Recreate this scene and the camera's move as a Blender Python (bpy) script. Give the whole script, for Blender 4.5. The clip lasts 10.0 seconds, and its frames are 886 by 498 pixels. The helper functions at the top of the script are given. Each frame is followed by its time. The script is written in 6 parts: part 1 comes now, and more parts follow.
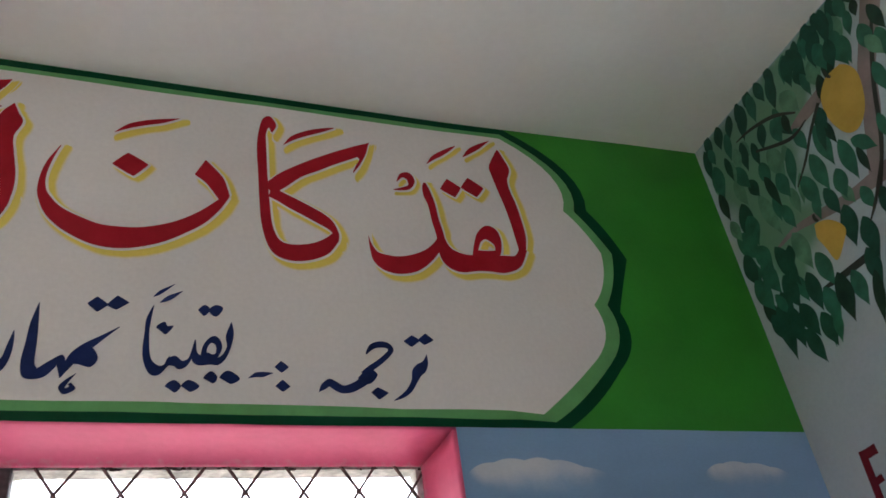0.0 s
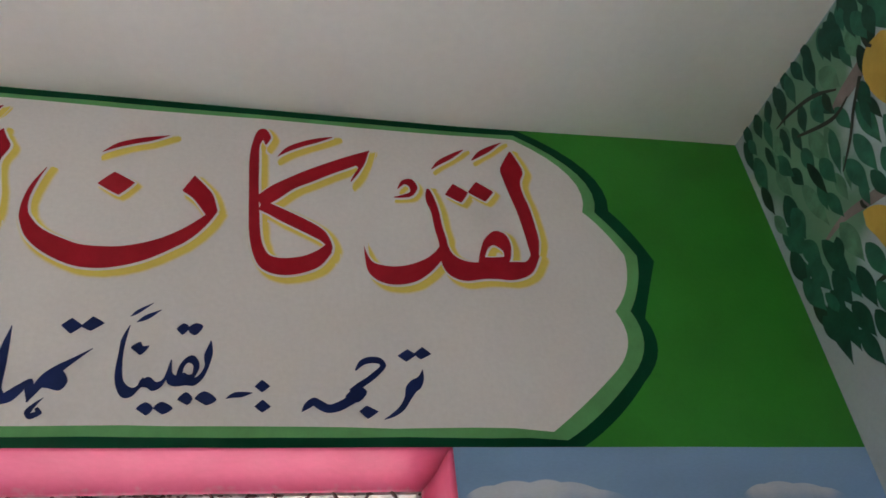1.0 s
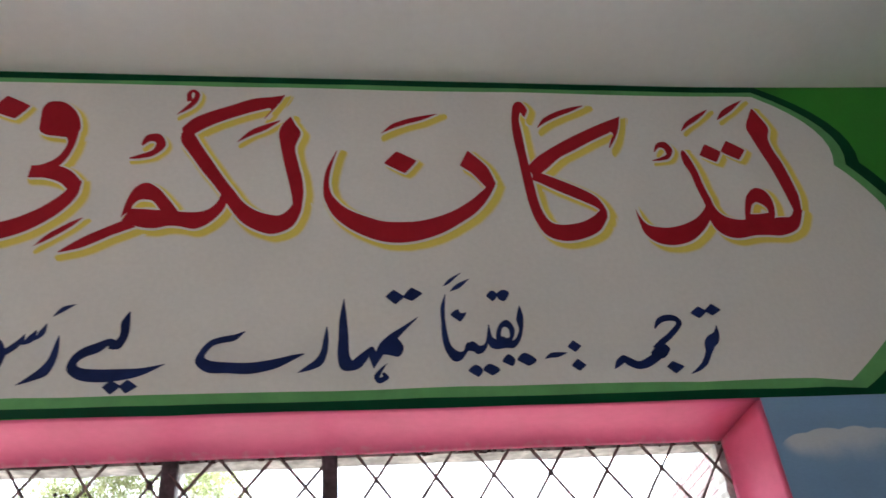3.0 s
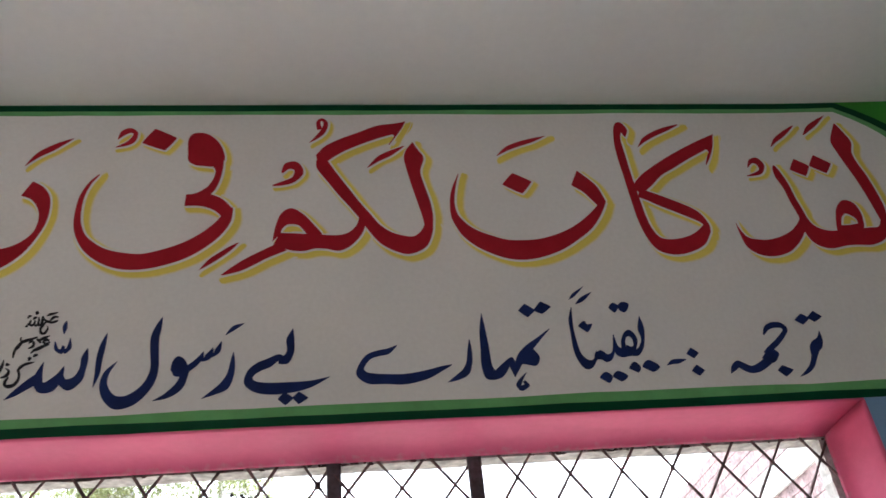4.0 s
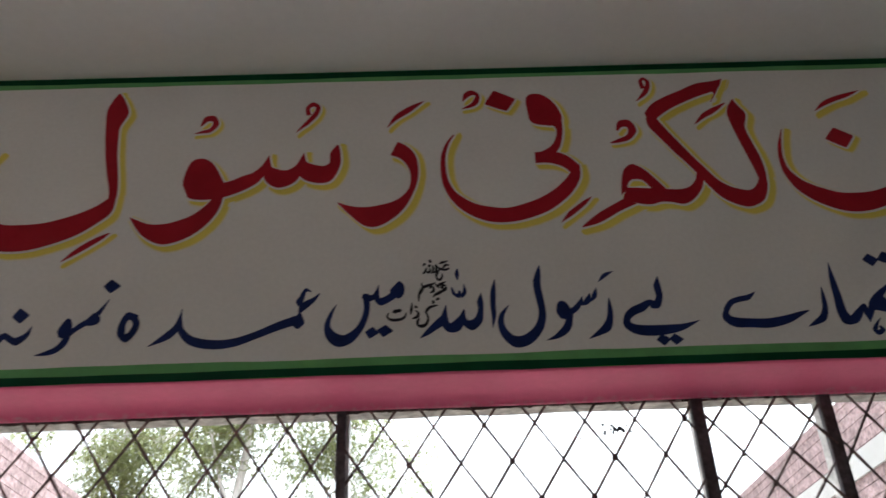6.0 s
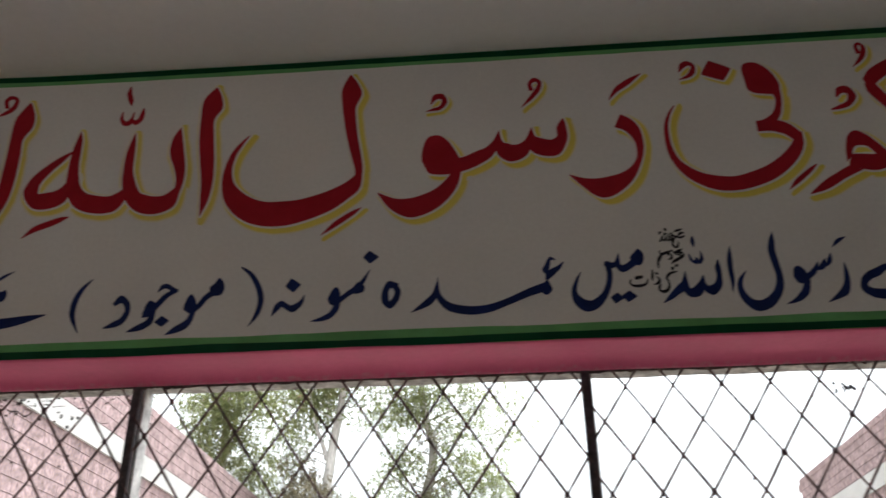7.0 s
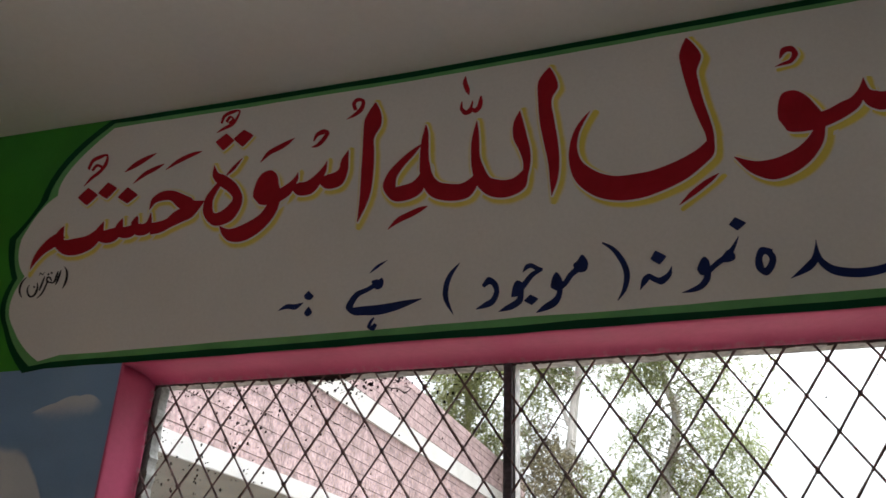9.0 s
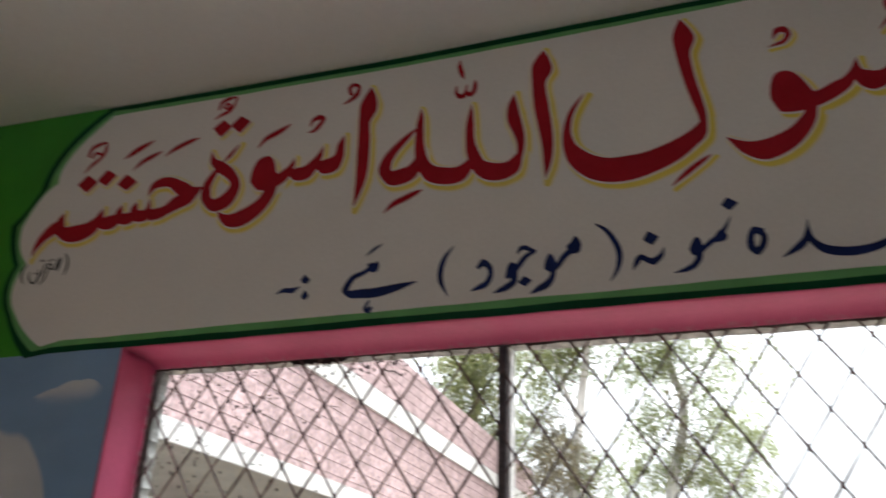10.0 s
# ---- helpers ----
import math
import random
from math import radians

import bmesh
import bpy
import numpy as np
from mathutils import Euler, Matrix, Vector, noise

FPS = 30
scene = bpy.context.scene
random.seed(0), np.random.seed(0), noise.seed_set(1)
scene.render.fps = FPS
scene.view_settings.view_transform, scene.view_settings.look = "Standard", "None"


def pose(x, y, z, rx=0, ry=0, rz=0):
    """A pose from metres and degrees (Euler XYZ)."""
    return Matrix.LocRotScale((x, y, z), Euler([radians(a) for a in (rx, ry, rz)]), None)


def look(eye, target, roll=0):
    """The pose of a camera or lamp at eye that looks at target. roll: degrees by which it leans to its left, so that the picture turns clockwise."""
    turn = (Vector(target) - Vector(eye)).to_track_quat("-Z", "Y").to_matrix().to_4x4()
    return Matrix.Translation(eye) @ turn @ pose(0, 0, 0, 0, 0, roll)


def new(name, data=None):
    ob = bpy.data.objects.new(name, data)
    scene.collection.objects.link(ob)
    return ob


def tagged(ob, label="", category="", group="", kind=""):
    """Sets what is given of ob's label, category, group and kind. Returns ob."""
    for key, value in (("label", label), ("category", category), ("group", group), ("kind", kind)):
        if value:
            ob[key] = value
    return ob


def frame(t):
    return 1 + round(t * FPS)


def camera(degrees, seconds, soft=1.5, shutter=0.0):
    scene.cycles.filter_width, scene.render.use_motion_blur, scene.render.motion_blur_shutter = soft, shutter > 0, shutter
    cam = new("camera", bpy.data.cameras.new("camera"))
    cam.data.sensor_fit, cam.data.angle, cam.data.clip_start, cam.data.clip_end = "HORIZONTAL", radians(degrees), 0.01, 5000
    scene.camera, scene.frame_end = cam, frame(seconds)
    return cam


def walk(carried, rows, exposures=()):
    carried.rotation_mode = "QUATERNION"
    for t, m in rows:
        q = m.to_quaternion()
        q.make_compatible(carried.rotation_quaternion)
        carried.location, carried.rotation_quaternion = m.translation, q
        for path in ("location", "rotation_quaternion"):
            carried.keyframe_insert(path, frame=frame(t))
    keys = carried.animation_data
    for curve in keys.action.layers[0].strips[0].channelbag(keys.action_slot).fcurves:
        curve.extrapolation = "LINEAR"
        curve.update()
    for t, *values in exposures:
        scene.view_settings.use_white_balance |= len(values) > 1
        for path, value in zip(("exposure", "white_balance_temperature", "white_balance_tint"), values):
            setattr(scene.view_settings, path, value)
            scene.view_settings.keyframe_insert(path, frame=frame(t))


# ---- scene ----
cam = camera(56.33, 10.0, soft=1.5, shutter=0.3)
PATH = [
    (0, (-0.4998, -1.1880, 1.7299), (0.1759, 0.3246, 2.8504), -8.77),
    (0.5, (-0.3723, -1.1254, 1.7389), (0.1872, 0.3798, 2.9312), -8.17),
    (1, (-0.3097, -1.1338, 1.7385), (0.1461, 0.3984, 2.9404), -6.94),
    (1.5, (-0.3093, -1.1409, 1.7335), (0.0762, 0.4324, 2.9066), -6.64),
    (2, (-0.3998, -1.1254, 1.7350), (-0.0783, 0.4816, 2.8814), -5.79),
    (2.5, (-0.5353, -1.0999, 1.7382), (-0.2409, 0.5092, 2.8888), -5.49),
    (4, (-0.8919, -1.2430, 1.7299), (-0.6338, 0.3948, 2.8483), -6.31),
    (4.5, (-0.9808, -1.2595, 1.7295), (-0.7285, 0.3897, 2.8323), -5.25),
    (5, (-1.1318, -1.2655, 1.7246), (-0.8961, 0.4033, 2.8014), -5.40),
    (5.5, (-1.2722, -1.3124, 1.7262), (-1.0826, 0.3933, 2.7532), -5.10),
    (5.7, (-1.3297, -1.3113, 1.7151), (-1.1939, 0.3977, 2.7452), -4.13),
    (6.8, (-1.6423, -1.4439, 1.7062), (-1.7150, 0.3313, 2.6246), -1.13),
    (7, (-1.7254, -1.4454, 1.7018), (-1.8371, 0.3292, 2.6175), -0.90),
    (7.5, (-1.8410, -1.4494, 1.7102), (-2.0649, 0.3272, 2.6010), -0.91),
    (8, (-1.9420, -1.4635, 1.7023), (-2.3072, 0.3001, 2.5719), -0.33),
    (8.5, (-1.9816, -1.4882, 1.7058), (-2.5317, 0.2366, 2.5558), 1.79),
    (9, (-2.0070, -1.5167, 1.7078), (-2.6252, 0.1909, 2.5457), 2.31),
    (9.5, (-2.0260, -1.5310, 1.6989), (-2.7234, 0.1490, 2.5302), 3.36),
    (9.8, (-2.0148, -1.5187, 1.6922), (-2.7503, 0.1437, 2.5262), 3.56),
    (10, (-1.9796, -1.5089, 1.6853), (-2.6173, 0.1998, 2.5061), 2.19),
]
EXPOSURES = [(0.0, 4.03, 5850, 9), (0.5, 4.15, 5860, 9), (1.5, 4.22, 5860, 9), (2.5, 4.03, 5850, 8), (4.0, 3.65, 5850, 9), (5.0, 3.45, 5850, 8), (5.5, 3.04, 5900, 8),
             (7.0, 2.24, 6200, 9), (8.5, 2.22, 6220, 9), (9.5, 2.27, 6200, 9), (10.0, 2.47, 6200, 9)]
walk(cam, [(t, look(e, g, r)) for t, e, g, r in PATH], EXPOSURES)

# ---- light ----
world = bpy.data.worlds.new("hazy_sky")
scene.world = world
world.use_nodes = True
wn = world.node_tree
sky = wn.nodes.new("ShaderNodeTexSky")
sky.sky_type = "NISHITA"
sky.sun_disc = False
sky.sun_elevation = radians(79)
sky.sun_rotation = radians(35)
sky.air_density, sky.dust_density, sky.ozone_density = 0.7, 10.0, 0.0
haze = wn.nodes.new("ShaderNodeHueSaturation")
haze.inputs["Saturation"].default_value, haze.inputs["Value"].default_value = 0.15, 1.15
wn.links.new(sky.outputs[0], haze.inputs["Color"])
wn.links.new(haze.outputs[0], wn.nodes["Background"].inputs[0])
wn.nodes["Background"].inputs[1].default_value = 0.15

sun = new("sun", bpy.data.lights.new("sun", "SUN"))
sun.data.energy, sun.data.angle, sun.data.color = 0.15, radians(20), (1.0, 0.98, 0.95)
sun.matrix_world = look((0.6, 0.85, 5.0), (0, 0, 0))


def opening_lamp(x, width, height, power):
    """Daylight of an opening in the rear wall."""
    lamp = new("rear_opening_light", bpy.data.lights.new("rear_opening_light", "AREA"))
    lamp.data.shape, lamp.data.size, lamp.data.size_y = "RECTANGLE", width, height
    lamp.data.energy, lamp.data.color = power, (0.95, 0.95, 1.0)
    lamp.matrix_world = look((x, -4.52, 1.75), (x, 0, 1.75))


opening_lamp(-3.45, 1.0, 1.5, 1.7)


# ---- materials ----
def material(name, color, rough=0.6, metal=0.0, vary=0.08, scale=3.0, grain=0.03, grain_scale=120.0, bump=0.15, stretch=(1, 1, 1), gloss=0.25):
    """A surface with slow stains, fine grain and relief, in metres."""
    m = bpy.data.materials.new(name)
    m.use_nodes = True
    nt = m.node_tree
    bsdf = nt.nodes["Principled BSDF"]
    bsdf.inputs["Roughness"].default_value = rough
    bsdf.inputs["Metallic"].default_value = metal
    bsdf.inputs["Specular IOR Level"].default_value = gloss
    geo = nt.nodes.new("ShaderNodeNewGeometry")
    mp = nt.nodes.new("ShaderNodeMapping")
    mp.inputs["Scale"].default_value = stretch
    nt.links.new(geo.outputs["Position"], mp.inputs[0])
    big = nt.nodes.new("ShaderNodeTexNoise")
    big.inputs["Scale"].default_value, big.inputs["Detail"].default_value = scale, 5
    fine = nt.nodes.new("ShaderNodeTexNoise")
    fine.inputs["Scale"].default_value, fine.inputs["Detail"].default_value = grain_scale, 3
    for n in (big, fine):
        nt.links.new(mp.outputs[0], n.inputs["Vector"])
    val = None
    for n, amount in ((big, vary), (fine, grain)):
        r = nt.nodes.new("ShaderNodeMapRange")
        r.inputs[1].default_value, r.inputs[2].default_value = 0.3, 0.7
        r.inputs[3].default_value, r.inputs[4].default_value = 1 - amount, 1 + amount
        nt.links.new(n.outputs[0], r.inputs[0])
        if val is None:
            val = r.outputs[0]
        else:
            mul = nt.nodes.new("ShaderNodeMath")
            mul.operation = "MULTIPLY"
            nt.links.new(val, mul.inputs[0])
            nt.links.new(r.outputs[0], mul.inputs[1])
            val = mul.outputs[0]
    mix = nt.nodes.new("ShaderNodeVectorMath")
    mix.operation = "SCALE"
    mix.inputs[0].default_value = color
    nt.links.new(val, mix.inputs["Scale"])
    nt.links.new(mix.outputs[0], bsdf.inputs["Base Color"])
    if bump:
        b = nt.nodes.new("ShaderNodeBump")
        b.inputs["Strength"].default_value, b.inputs["Distance"].default_value = bump, 0.002
        nt.links.new(fine.outputs[0], b.inputs["Height"])
        nt.links.new(b.outputs[0], bsdf.inputs["Normal"])
    m["tint"] = color
    return m


def soft_paint(name, color, ground, rough, vary, scale, stretch=(1, 1, 1), bits=45):
    """Sprayed or dry-brushed paint that thins out to the ground colour, by the mesh's 'cover' attribute."""
    m = material(name, color, rough, vary=vary, scale=scale, stretch=stretch)
    nt = m.node_tree
    at = nt.nodes.new("ShaderNodeAttribute")
    at.attribute_name = "cover"
    no = nt.nodes.new("ShaderNodeTexNoise")
    no.inputs["Scale"].default_value, no.inputs["Detail"].default_value = bits, 4
    geo = nt.nodes.new("ShaderNodeNewGeometry")
    nt.links.new(geo.outputs["Position"], no.inputs["Vector"])
    add = nt.nodes.new("ShaderNodeMath")
    add.operation = "MULTIPLY_ADD"
    nt.links.new(no.outputs[0], add.inputs[0])
    add.inputs[1].default_value = 0.35
    nt.links.new(at.outputs["Fac"], add.inputs[2])
    ramp = nt.nodes.new("ShaderNodeMapRange")
    ramp.interpolation_type = "SMOOTHSTEP"
    ramp.inputs[1].default_value, ramp.inputs[2].default_value = 0.24, 1.0
    nt.links.new(add.outputs[0], ramp.inputs[0])
    mix = nt.nodes.new("ShaderNodeMix")
    mix.data_type = "RGBA"
    mix.inputs[6].default_value, mix.inputs[7].default_value = (*ground, 1), (*color, 1)
    nt.links.new(ramp.outputs[0], mix.inputs[0])
    shade = [n for n in nt.nodes if n.bl_idname == "ShaderNodeVectorMath"][0]
    nt.links.new(mix.outputs[2], shade.inputs[0])
    return m


WHITE = (0.71, 0.695, 0.68)
BLUE_WALL = (0.22, 0.355, 0.56)
white_panel = material("white_panel_paint", WHITE, 0.55, vary=0.03, scale=4)
ceiling_paint = material("ceiling_distemper", (0.80, 0.79, 0.765), 0.8, vary=0.02, scale=1.2, grain=0.015, bump=0.15, grain_scale=60)
green_paint = material("grass_green_enamel", (0.042, 0.25, 0.026), 0.42, vary=0.14, scale=5)
dark_green = material("bottle_green_enamel", (0.002, 0.052, 0.02), 0.45, vary=0.15, scale=14, gloss=0.12)
light_green = material("mid_green_enamel", (0.13, 0.36, 0.125), 0.45, vary=0.15, scale=14)
blue_wall = material("sky_blue_wall_paint", BLUE_WALL, 0.5, vary=0.12, scale=2.2, stretch=(1, 1, 2.5))
pale_wall = material("pale_blue_grey_wall_paint", (0.35, 0.42, 0.475), 0.55, vary=0.08, scale=2.0)
orange_wall = material("orange_wall_paint", (0.62, 0.32, 0.04), 0.5, vary=0.1, scale=2.0)
plain_wall = material("cream_wall_paint", (0.62, 0.58, 0.52), 0.7, vary=0.06)
pink_paint = material("pink_enamel", (0.59, 0.111, 0.218), 0.46, vary=0.07, scale=6, bump=0.25, grain_scale=70, gloss=0.12)
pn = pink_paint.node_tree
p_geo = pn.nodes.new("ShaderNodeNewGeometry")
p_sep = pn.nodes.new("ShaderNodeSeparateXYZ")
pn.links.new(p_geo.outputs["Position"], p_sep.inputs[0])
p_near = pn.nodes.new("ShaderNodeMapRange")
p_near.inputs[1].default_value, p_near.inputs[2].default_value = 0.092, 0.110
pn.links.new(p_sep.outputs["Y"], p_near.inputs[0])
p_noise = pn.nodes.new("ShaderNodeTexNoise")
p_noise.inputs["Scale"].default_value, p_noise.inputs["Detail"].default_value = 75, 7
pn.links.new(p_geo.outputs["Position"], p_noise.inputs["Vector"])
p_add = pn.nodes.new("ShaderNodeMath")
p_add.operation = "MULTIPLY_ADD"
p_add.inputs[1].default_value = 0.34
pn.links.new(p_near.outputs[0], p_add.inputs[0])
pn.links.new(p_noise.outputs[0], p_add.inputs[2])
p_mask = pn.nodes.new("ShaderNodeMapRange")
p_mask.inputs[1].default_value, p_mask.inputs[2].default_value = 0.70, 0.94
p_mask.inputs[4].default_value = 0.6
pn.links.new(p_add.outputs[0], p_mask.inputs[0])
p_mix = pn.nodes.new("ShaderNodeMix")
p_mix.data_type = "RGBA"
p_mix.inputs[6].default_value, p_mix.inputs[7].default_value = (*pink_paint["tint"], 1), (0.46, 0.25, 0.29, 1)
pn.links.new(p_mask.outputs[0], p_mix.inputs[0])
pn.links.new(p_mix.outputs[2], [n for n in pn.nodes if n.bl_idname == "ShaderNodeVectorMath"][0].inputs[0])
floor_mat = material("terrazzo", (0.36, 0.335, 0.305), 0.4, vary=0.1, grain=0.15, grain_scale=200)
INK = {
    "red": material("crimson_enamel", (0.34, 0.009, 0.020), 0.45, vary=0.10, scale=20, gloss=0.12),
    "blue": material("navy_enamel", (0.011, 0.022, 0.105), 0.45, vary=0.25, scale=25, gloss=0.12),
    "black": material("black_enamel", (0.012, 0.012, 0.018), 0.45, vary=0.2, scale=25),
}
yellow_spray = soft_paint("yellow_spray_paint", (0.72, 0.60, 0.11), WHITE, 0.55, 0.03, 4)
cloud_paint = soft_paint("cloud_white_paint", (0.56, 0.60, 0.65), BLUE_WALL, 0.5, 0.12, 2.2, (1, 1, 2.5), 30)
steel = material("dark_rusty_steel", (0.085, 0.073, 0.08), 0.55, 0.3, vary=0.4, scale=40, grain=0.3)
wire_steel = material("brown_wire", (0.125, 0.082, 0.078), 0.6, 0.2, vary=0.4, scale=30, grain=0.3)
mortar = material("rough_grey_mortar", (0.43, 0.41, 0.395), 0.9, vary=0.35, scale=30, grain=0.25, bump=1.0, grain_scale=80)
cement = material("grey_green_cement", (0.25, 0.255, 0.245), 0.9, vary=0.3, scale=18, grain=0.2, bump=0.8, grain_scale=90)
frame_paint = material("chipped_white_frame_paint", (0.58, 0.57, 0.55), 0.6, vary=0.3, scale=25, grain=0.2, bump=0.6)
crust_mat = material("flaking_dark_crust", (0.10, 0.07, 0.065), 0.85, vary=0.6, scale=45, grain=0.4, bump=0.8)
speck_dark = material("dried_dark_splashes", (0.03, 0.02, 0.02), 0.7)
brick_pink = material("pink_washed_brick", (0.31, 0.222, 0.222), 0.85, vary=0.26, scale=5, grain=0.4, grain_scale=22, bump=0.5)
joint_mat = material("grey_mortar_joint", (0.11, 0.085, 0.085), 0.95, vary=0.15)
white_band = material("whitewashed_concrete", (0.47, 0.455, 0.44), 0.85, vary=0.08, scale=2, bump=0.4)
soffit_mat = material("bare_concrete", (0.32, 0.31, 0.29), 0.9, vary=0.12, scale=2, bump=0.4)
earth = material("dry_earth", (0.15, 0.13, 0.107), 0.95, vary=0.2, scale=0.5, grain=0.2, grain_scale=25, bump=0.8)
bark = material("pale_bark", (0.52, 0.50, 0.47), 0.9, vary=0.35, scale=4, grain=0.2, grain_scale=25, bump=1.0, stretch=(1, 1, 0.25))

glass = bpy.data.materials.new("dusty_window_glass")
glass.use_nodes = True
gt = glass.node_tree
gt.nodes.remove(gt.nodes["Principled BSDF"])
g_tr = gt.nodes.new("ShaderNodeBsdfTransparent")
g_tr.inputs[0].default_value = (0.97, 0.98, 0.97, 1)
g_gl = gt.nodes.new("ShaderNodeBsdfGlossy")
g_gl.inputs["Roughness"].default_value = 0.03
g_mx = gt.nodes.new("ShaderNodeMixShader")
g_mx.inputs[0].default_value = 0.03
gt.links.new(g_tr.outputs[0], g_mx.inputs[1])
gt.links.new(g_gl.outputs[0], g_mx.inputs[2])
gt.links.new(g_mx.outputs[0], gt.nodes["Material Output"].inputs[0])

leaf_mat = material("grey_green_leaf", (0.135, 0.15, 0.062), 0.6, vary=0.3, scale=2.5)
lt = leaf_mat.node_tree
l_bs = lt.nodes["Principled BSDF"]
l_tr = lt.nodes.new("ShaderNodeBsdfTranslucent")
l_tr.inputs[0].default_value = (0.33, 0.37, 0.165, 1)
l_mx = lt.nodes.new("ShaderNodeMixShader")
l_mx.inputs[0].default_value = 0.45
lt.links.new(l_bs.outputs[0], l_mx.inputs[1])
lt.links.new(l_tr.outputs[0], l_mx.inputs[2])
lt.links.new(l_mx.outputs[0], lt.nodes["Material Output"].inputs[0])

dry_leaf = material("dry_olive_brown_leaf", (0.15, 0.135, 0.085), 0.65, vary=0.3, scale=2.5)
dt = dry_leaf.node_tree
d_tr = dt.nodes.new("ShaderNodeBsdfTranslucent")
d_tr.inputs[0].default_value = (0.32, 0.27, 0.17, 1)
d_mx = dt.nodes.new("ShaderNodeMixShader")
d_mx.inputs[0].default_value = 0.4
dt.links.new(dt.nodes["Principled BSDF"].outputs[0], d_mx.inputs[1])
dt.links.new(d_tr.outputs[0], d_mx.inputs[2])
dt.links.new(d_mx.outputs[0], dt.nodes["Material Output"].inputs[0])


# ---- mesh helpers ----
def finish(name, bm, mat, parent=None, label=""):
    me = bpy.data.meshes.new(name)
    bm.normal_update()
    bm.to_mesh(me)
    bm.free()
    me.materials.append(mat)
    ob = new(name, me)
    if parent is not None:
        ob.parent = parent
    if label:
        ob["label"] = label
    return ob


def part(name, bm, mat, parent, label=""):
    return finish(name, bm, mat, parent, label)


def box(bm, x0, x1, y0, y1, z0, z1):
    vs = [bm.verts.new(p) for p in ((x0, y0, z0), (x1, y0, z0), (x1, y1, z0), (x0, y1, z0), (x0, y0, z1), (x1, y0, z1), (x1, y1, z1), (x0, y1, z1))]
    for f in ((0, 3, 2, 1), (4, 5, 6, 7), (0, 1, 5, 4), (1, 2, 6, 5), (2, 3, 7, 6), (3, 0, 4, 7)):
        bm.faces.new([vs[i] for i in f])
    return vs


def prism(bm, loop_a, loop_b):
    """A solid between two loops of the same length."""
    a = [bm.verts.new(p) for p in loop_a]
    b = [bm.verts.new(p) for p in loop_b]
    n = len(a)
    bm.faces.new(a[::-1])
    bm.faces.new(b)
    for i in range(n):
        bm.faces.new((a[i], a[(i + 1) % n], b[(i + 1) % n], b[i]))


def thing(name, label, category, group="", kind=""):
    return tagged(new(name), label, category, group, kind)


def catmull(pts, steps):
    """A smooth run through control points of any size."""
    p = np.array([pts[0], *pts, pts[-1]], float)
    out = []
    for i in range(1, len(p) - 2):
        for k in range(steps):
            t = k / steps
            a, b, c, d = p[i - 1], p[i], p[i + 1], p[i + 2]
            out.append(0.5 * (2 * b + (c - a) * t + (2 * a - 5 * b + 4 * c - d) * t * t + (3 * b - a - 3 * c + d) * t ** 3))
    out.append(p[-2])
    return np.array(out)


def tube(bm, pts, radii, sides=6):
    rings = []
    pts = [Vector(p) for p in pts]
    for i, p in enumerate(pts):
        d = (pts[min(i + 1, len(pts) - 1)] - pts[max(i - 1, 0)]).normalized()
        u = d.cross(Vector((0.31, 0.95, 0.05))).normalized()
        v = d.cross(u)
        rings.append([bm.verts.new(p + (u * math.cos(2 * math.pi * k / sides) + v * math.sin(2 * math.pi * k / sides)) * radii[i]) for k in range(sides)])
    for a, b in zip(rings, rings[1:]):
        for k in range(sides):
            bm.faces.new((a[k], a[(k + 1) % sides], b[(k + 1) % sides], b[k]))
    bm.faces.new(rings[0][::-1])
    bm.faces.new(rings[-1])


# ---- the room ----
EAST, WEST, SOUTH = 0.731, -4.111, -4.6
WIN_L, WIN_R, WIN_TOP, WIN_SILL = -3.339, 0.002, 2.25, 1.0
WALL_T = 0.17
CEIL_X = (-4.600, -4.172, -3.933, -3.529, -3.146, -2.663, -2.127, -1.412, 0.094, 0.374, 0.524, 0.732, 0.900)
CEIL_Z = (2.983, 2.983, 2.973, 2.960, 2.949, 2.938, 2.937, 2.940, 2.946, 2.955, 2.962, 2.967, 2.967)


def ceil_z(x):
    return float(np.interp(x, CEIL_X, CEIL_Z))


def north_wall():
    bm = bmesh.new()
    l, r, t, s = WIN_L - 0.0035, WIN_R + 0.0035, WIN_TOP + 0.0035, WIN_SILL
    box(bm, WEST - 0.2, l, 0, WALL_T, 0, 3.3)
    box(bm, r, EAST + 0.2, 0, WALL_T, 0, 3.3)
    box(bm, l, r, 0, WALL_T, t, 3.3)
    box(bm, l, r, 0, WALL_T, 0, s)
    ob = finish("wall_north", bm, blue_wall)
    return tagged(ob, "sky-blue painted plaster wall with a wide window", "wall", kind="structure")


north_wall()


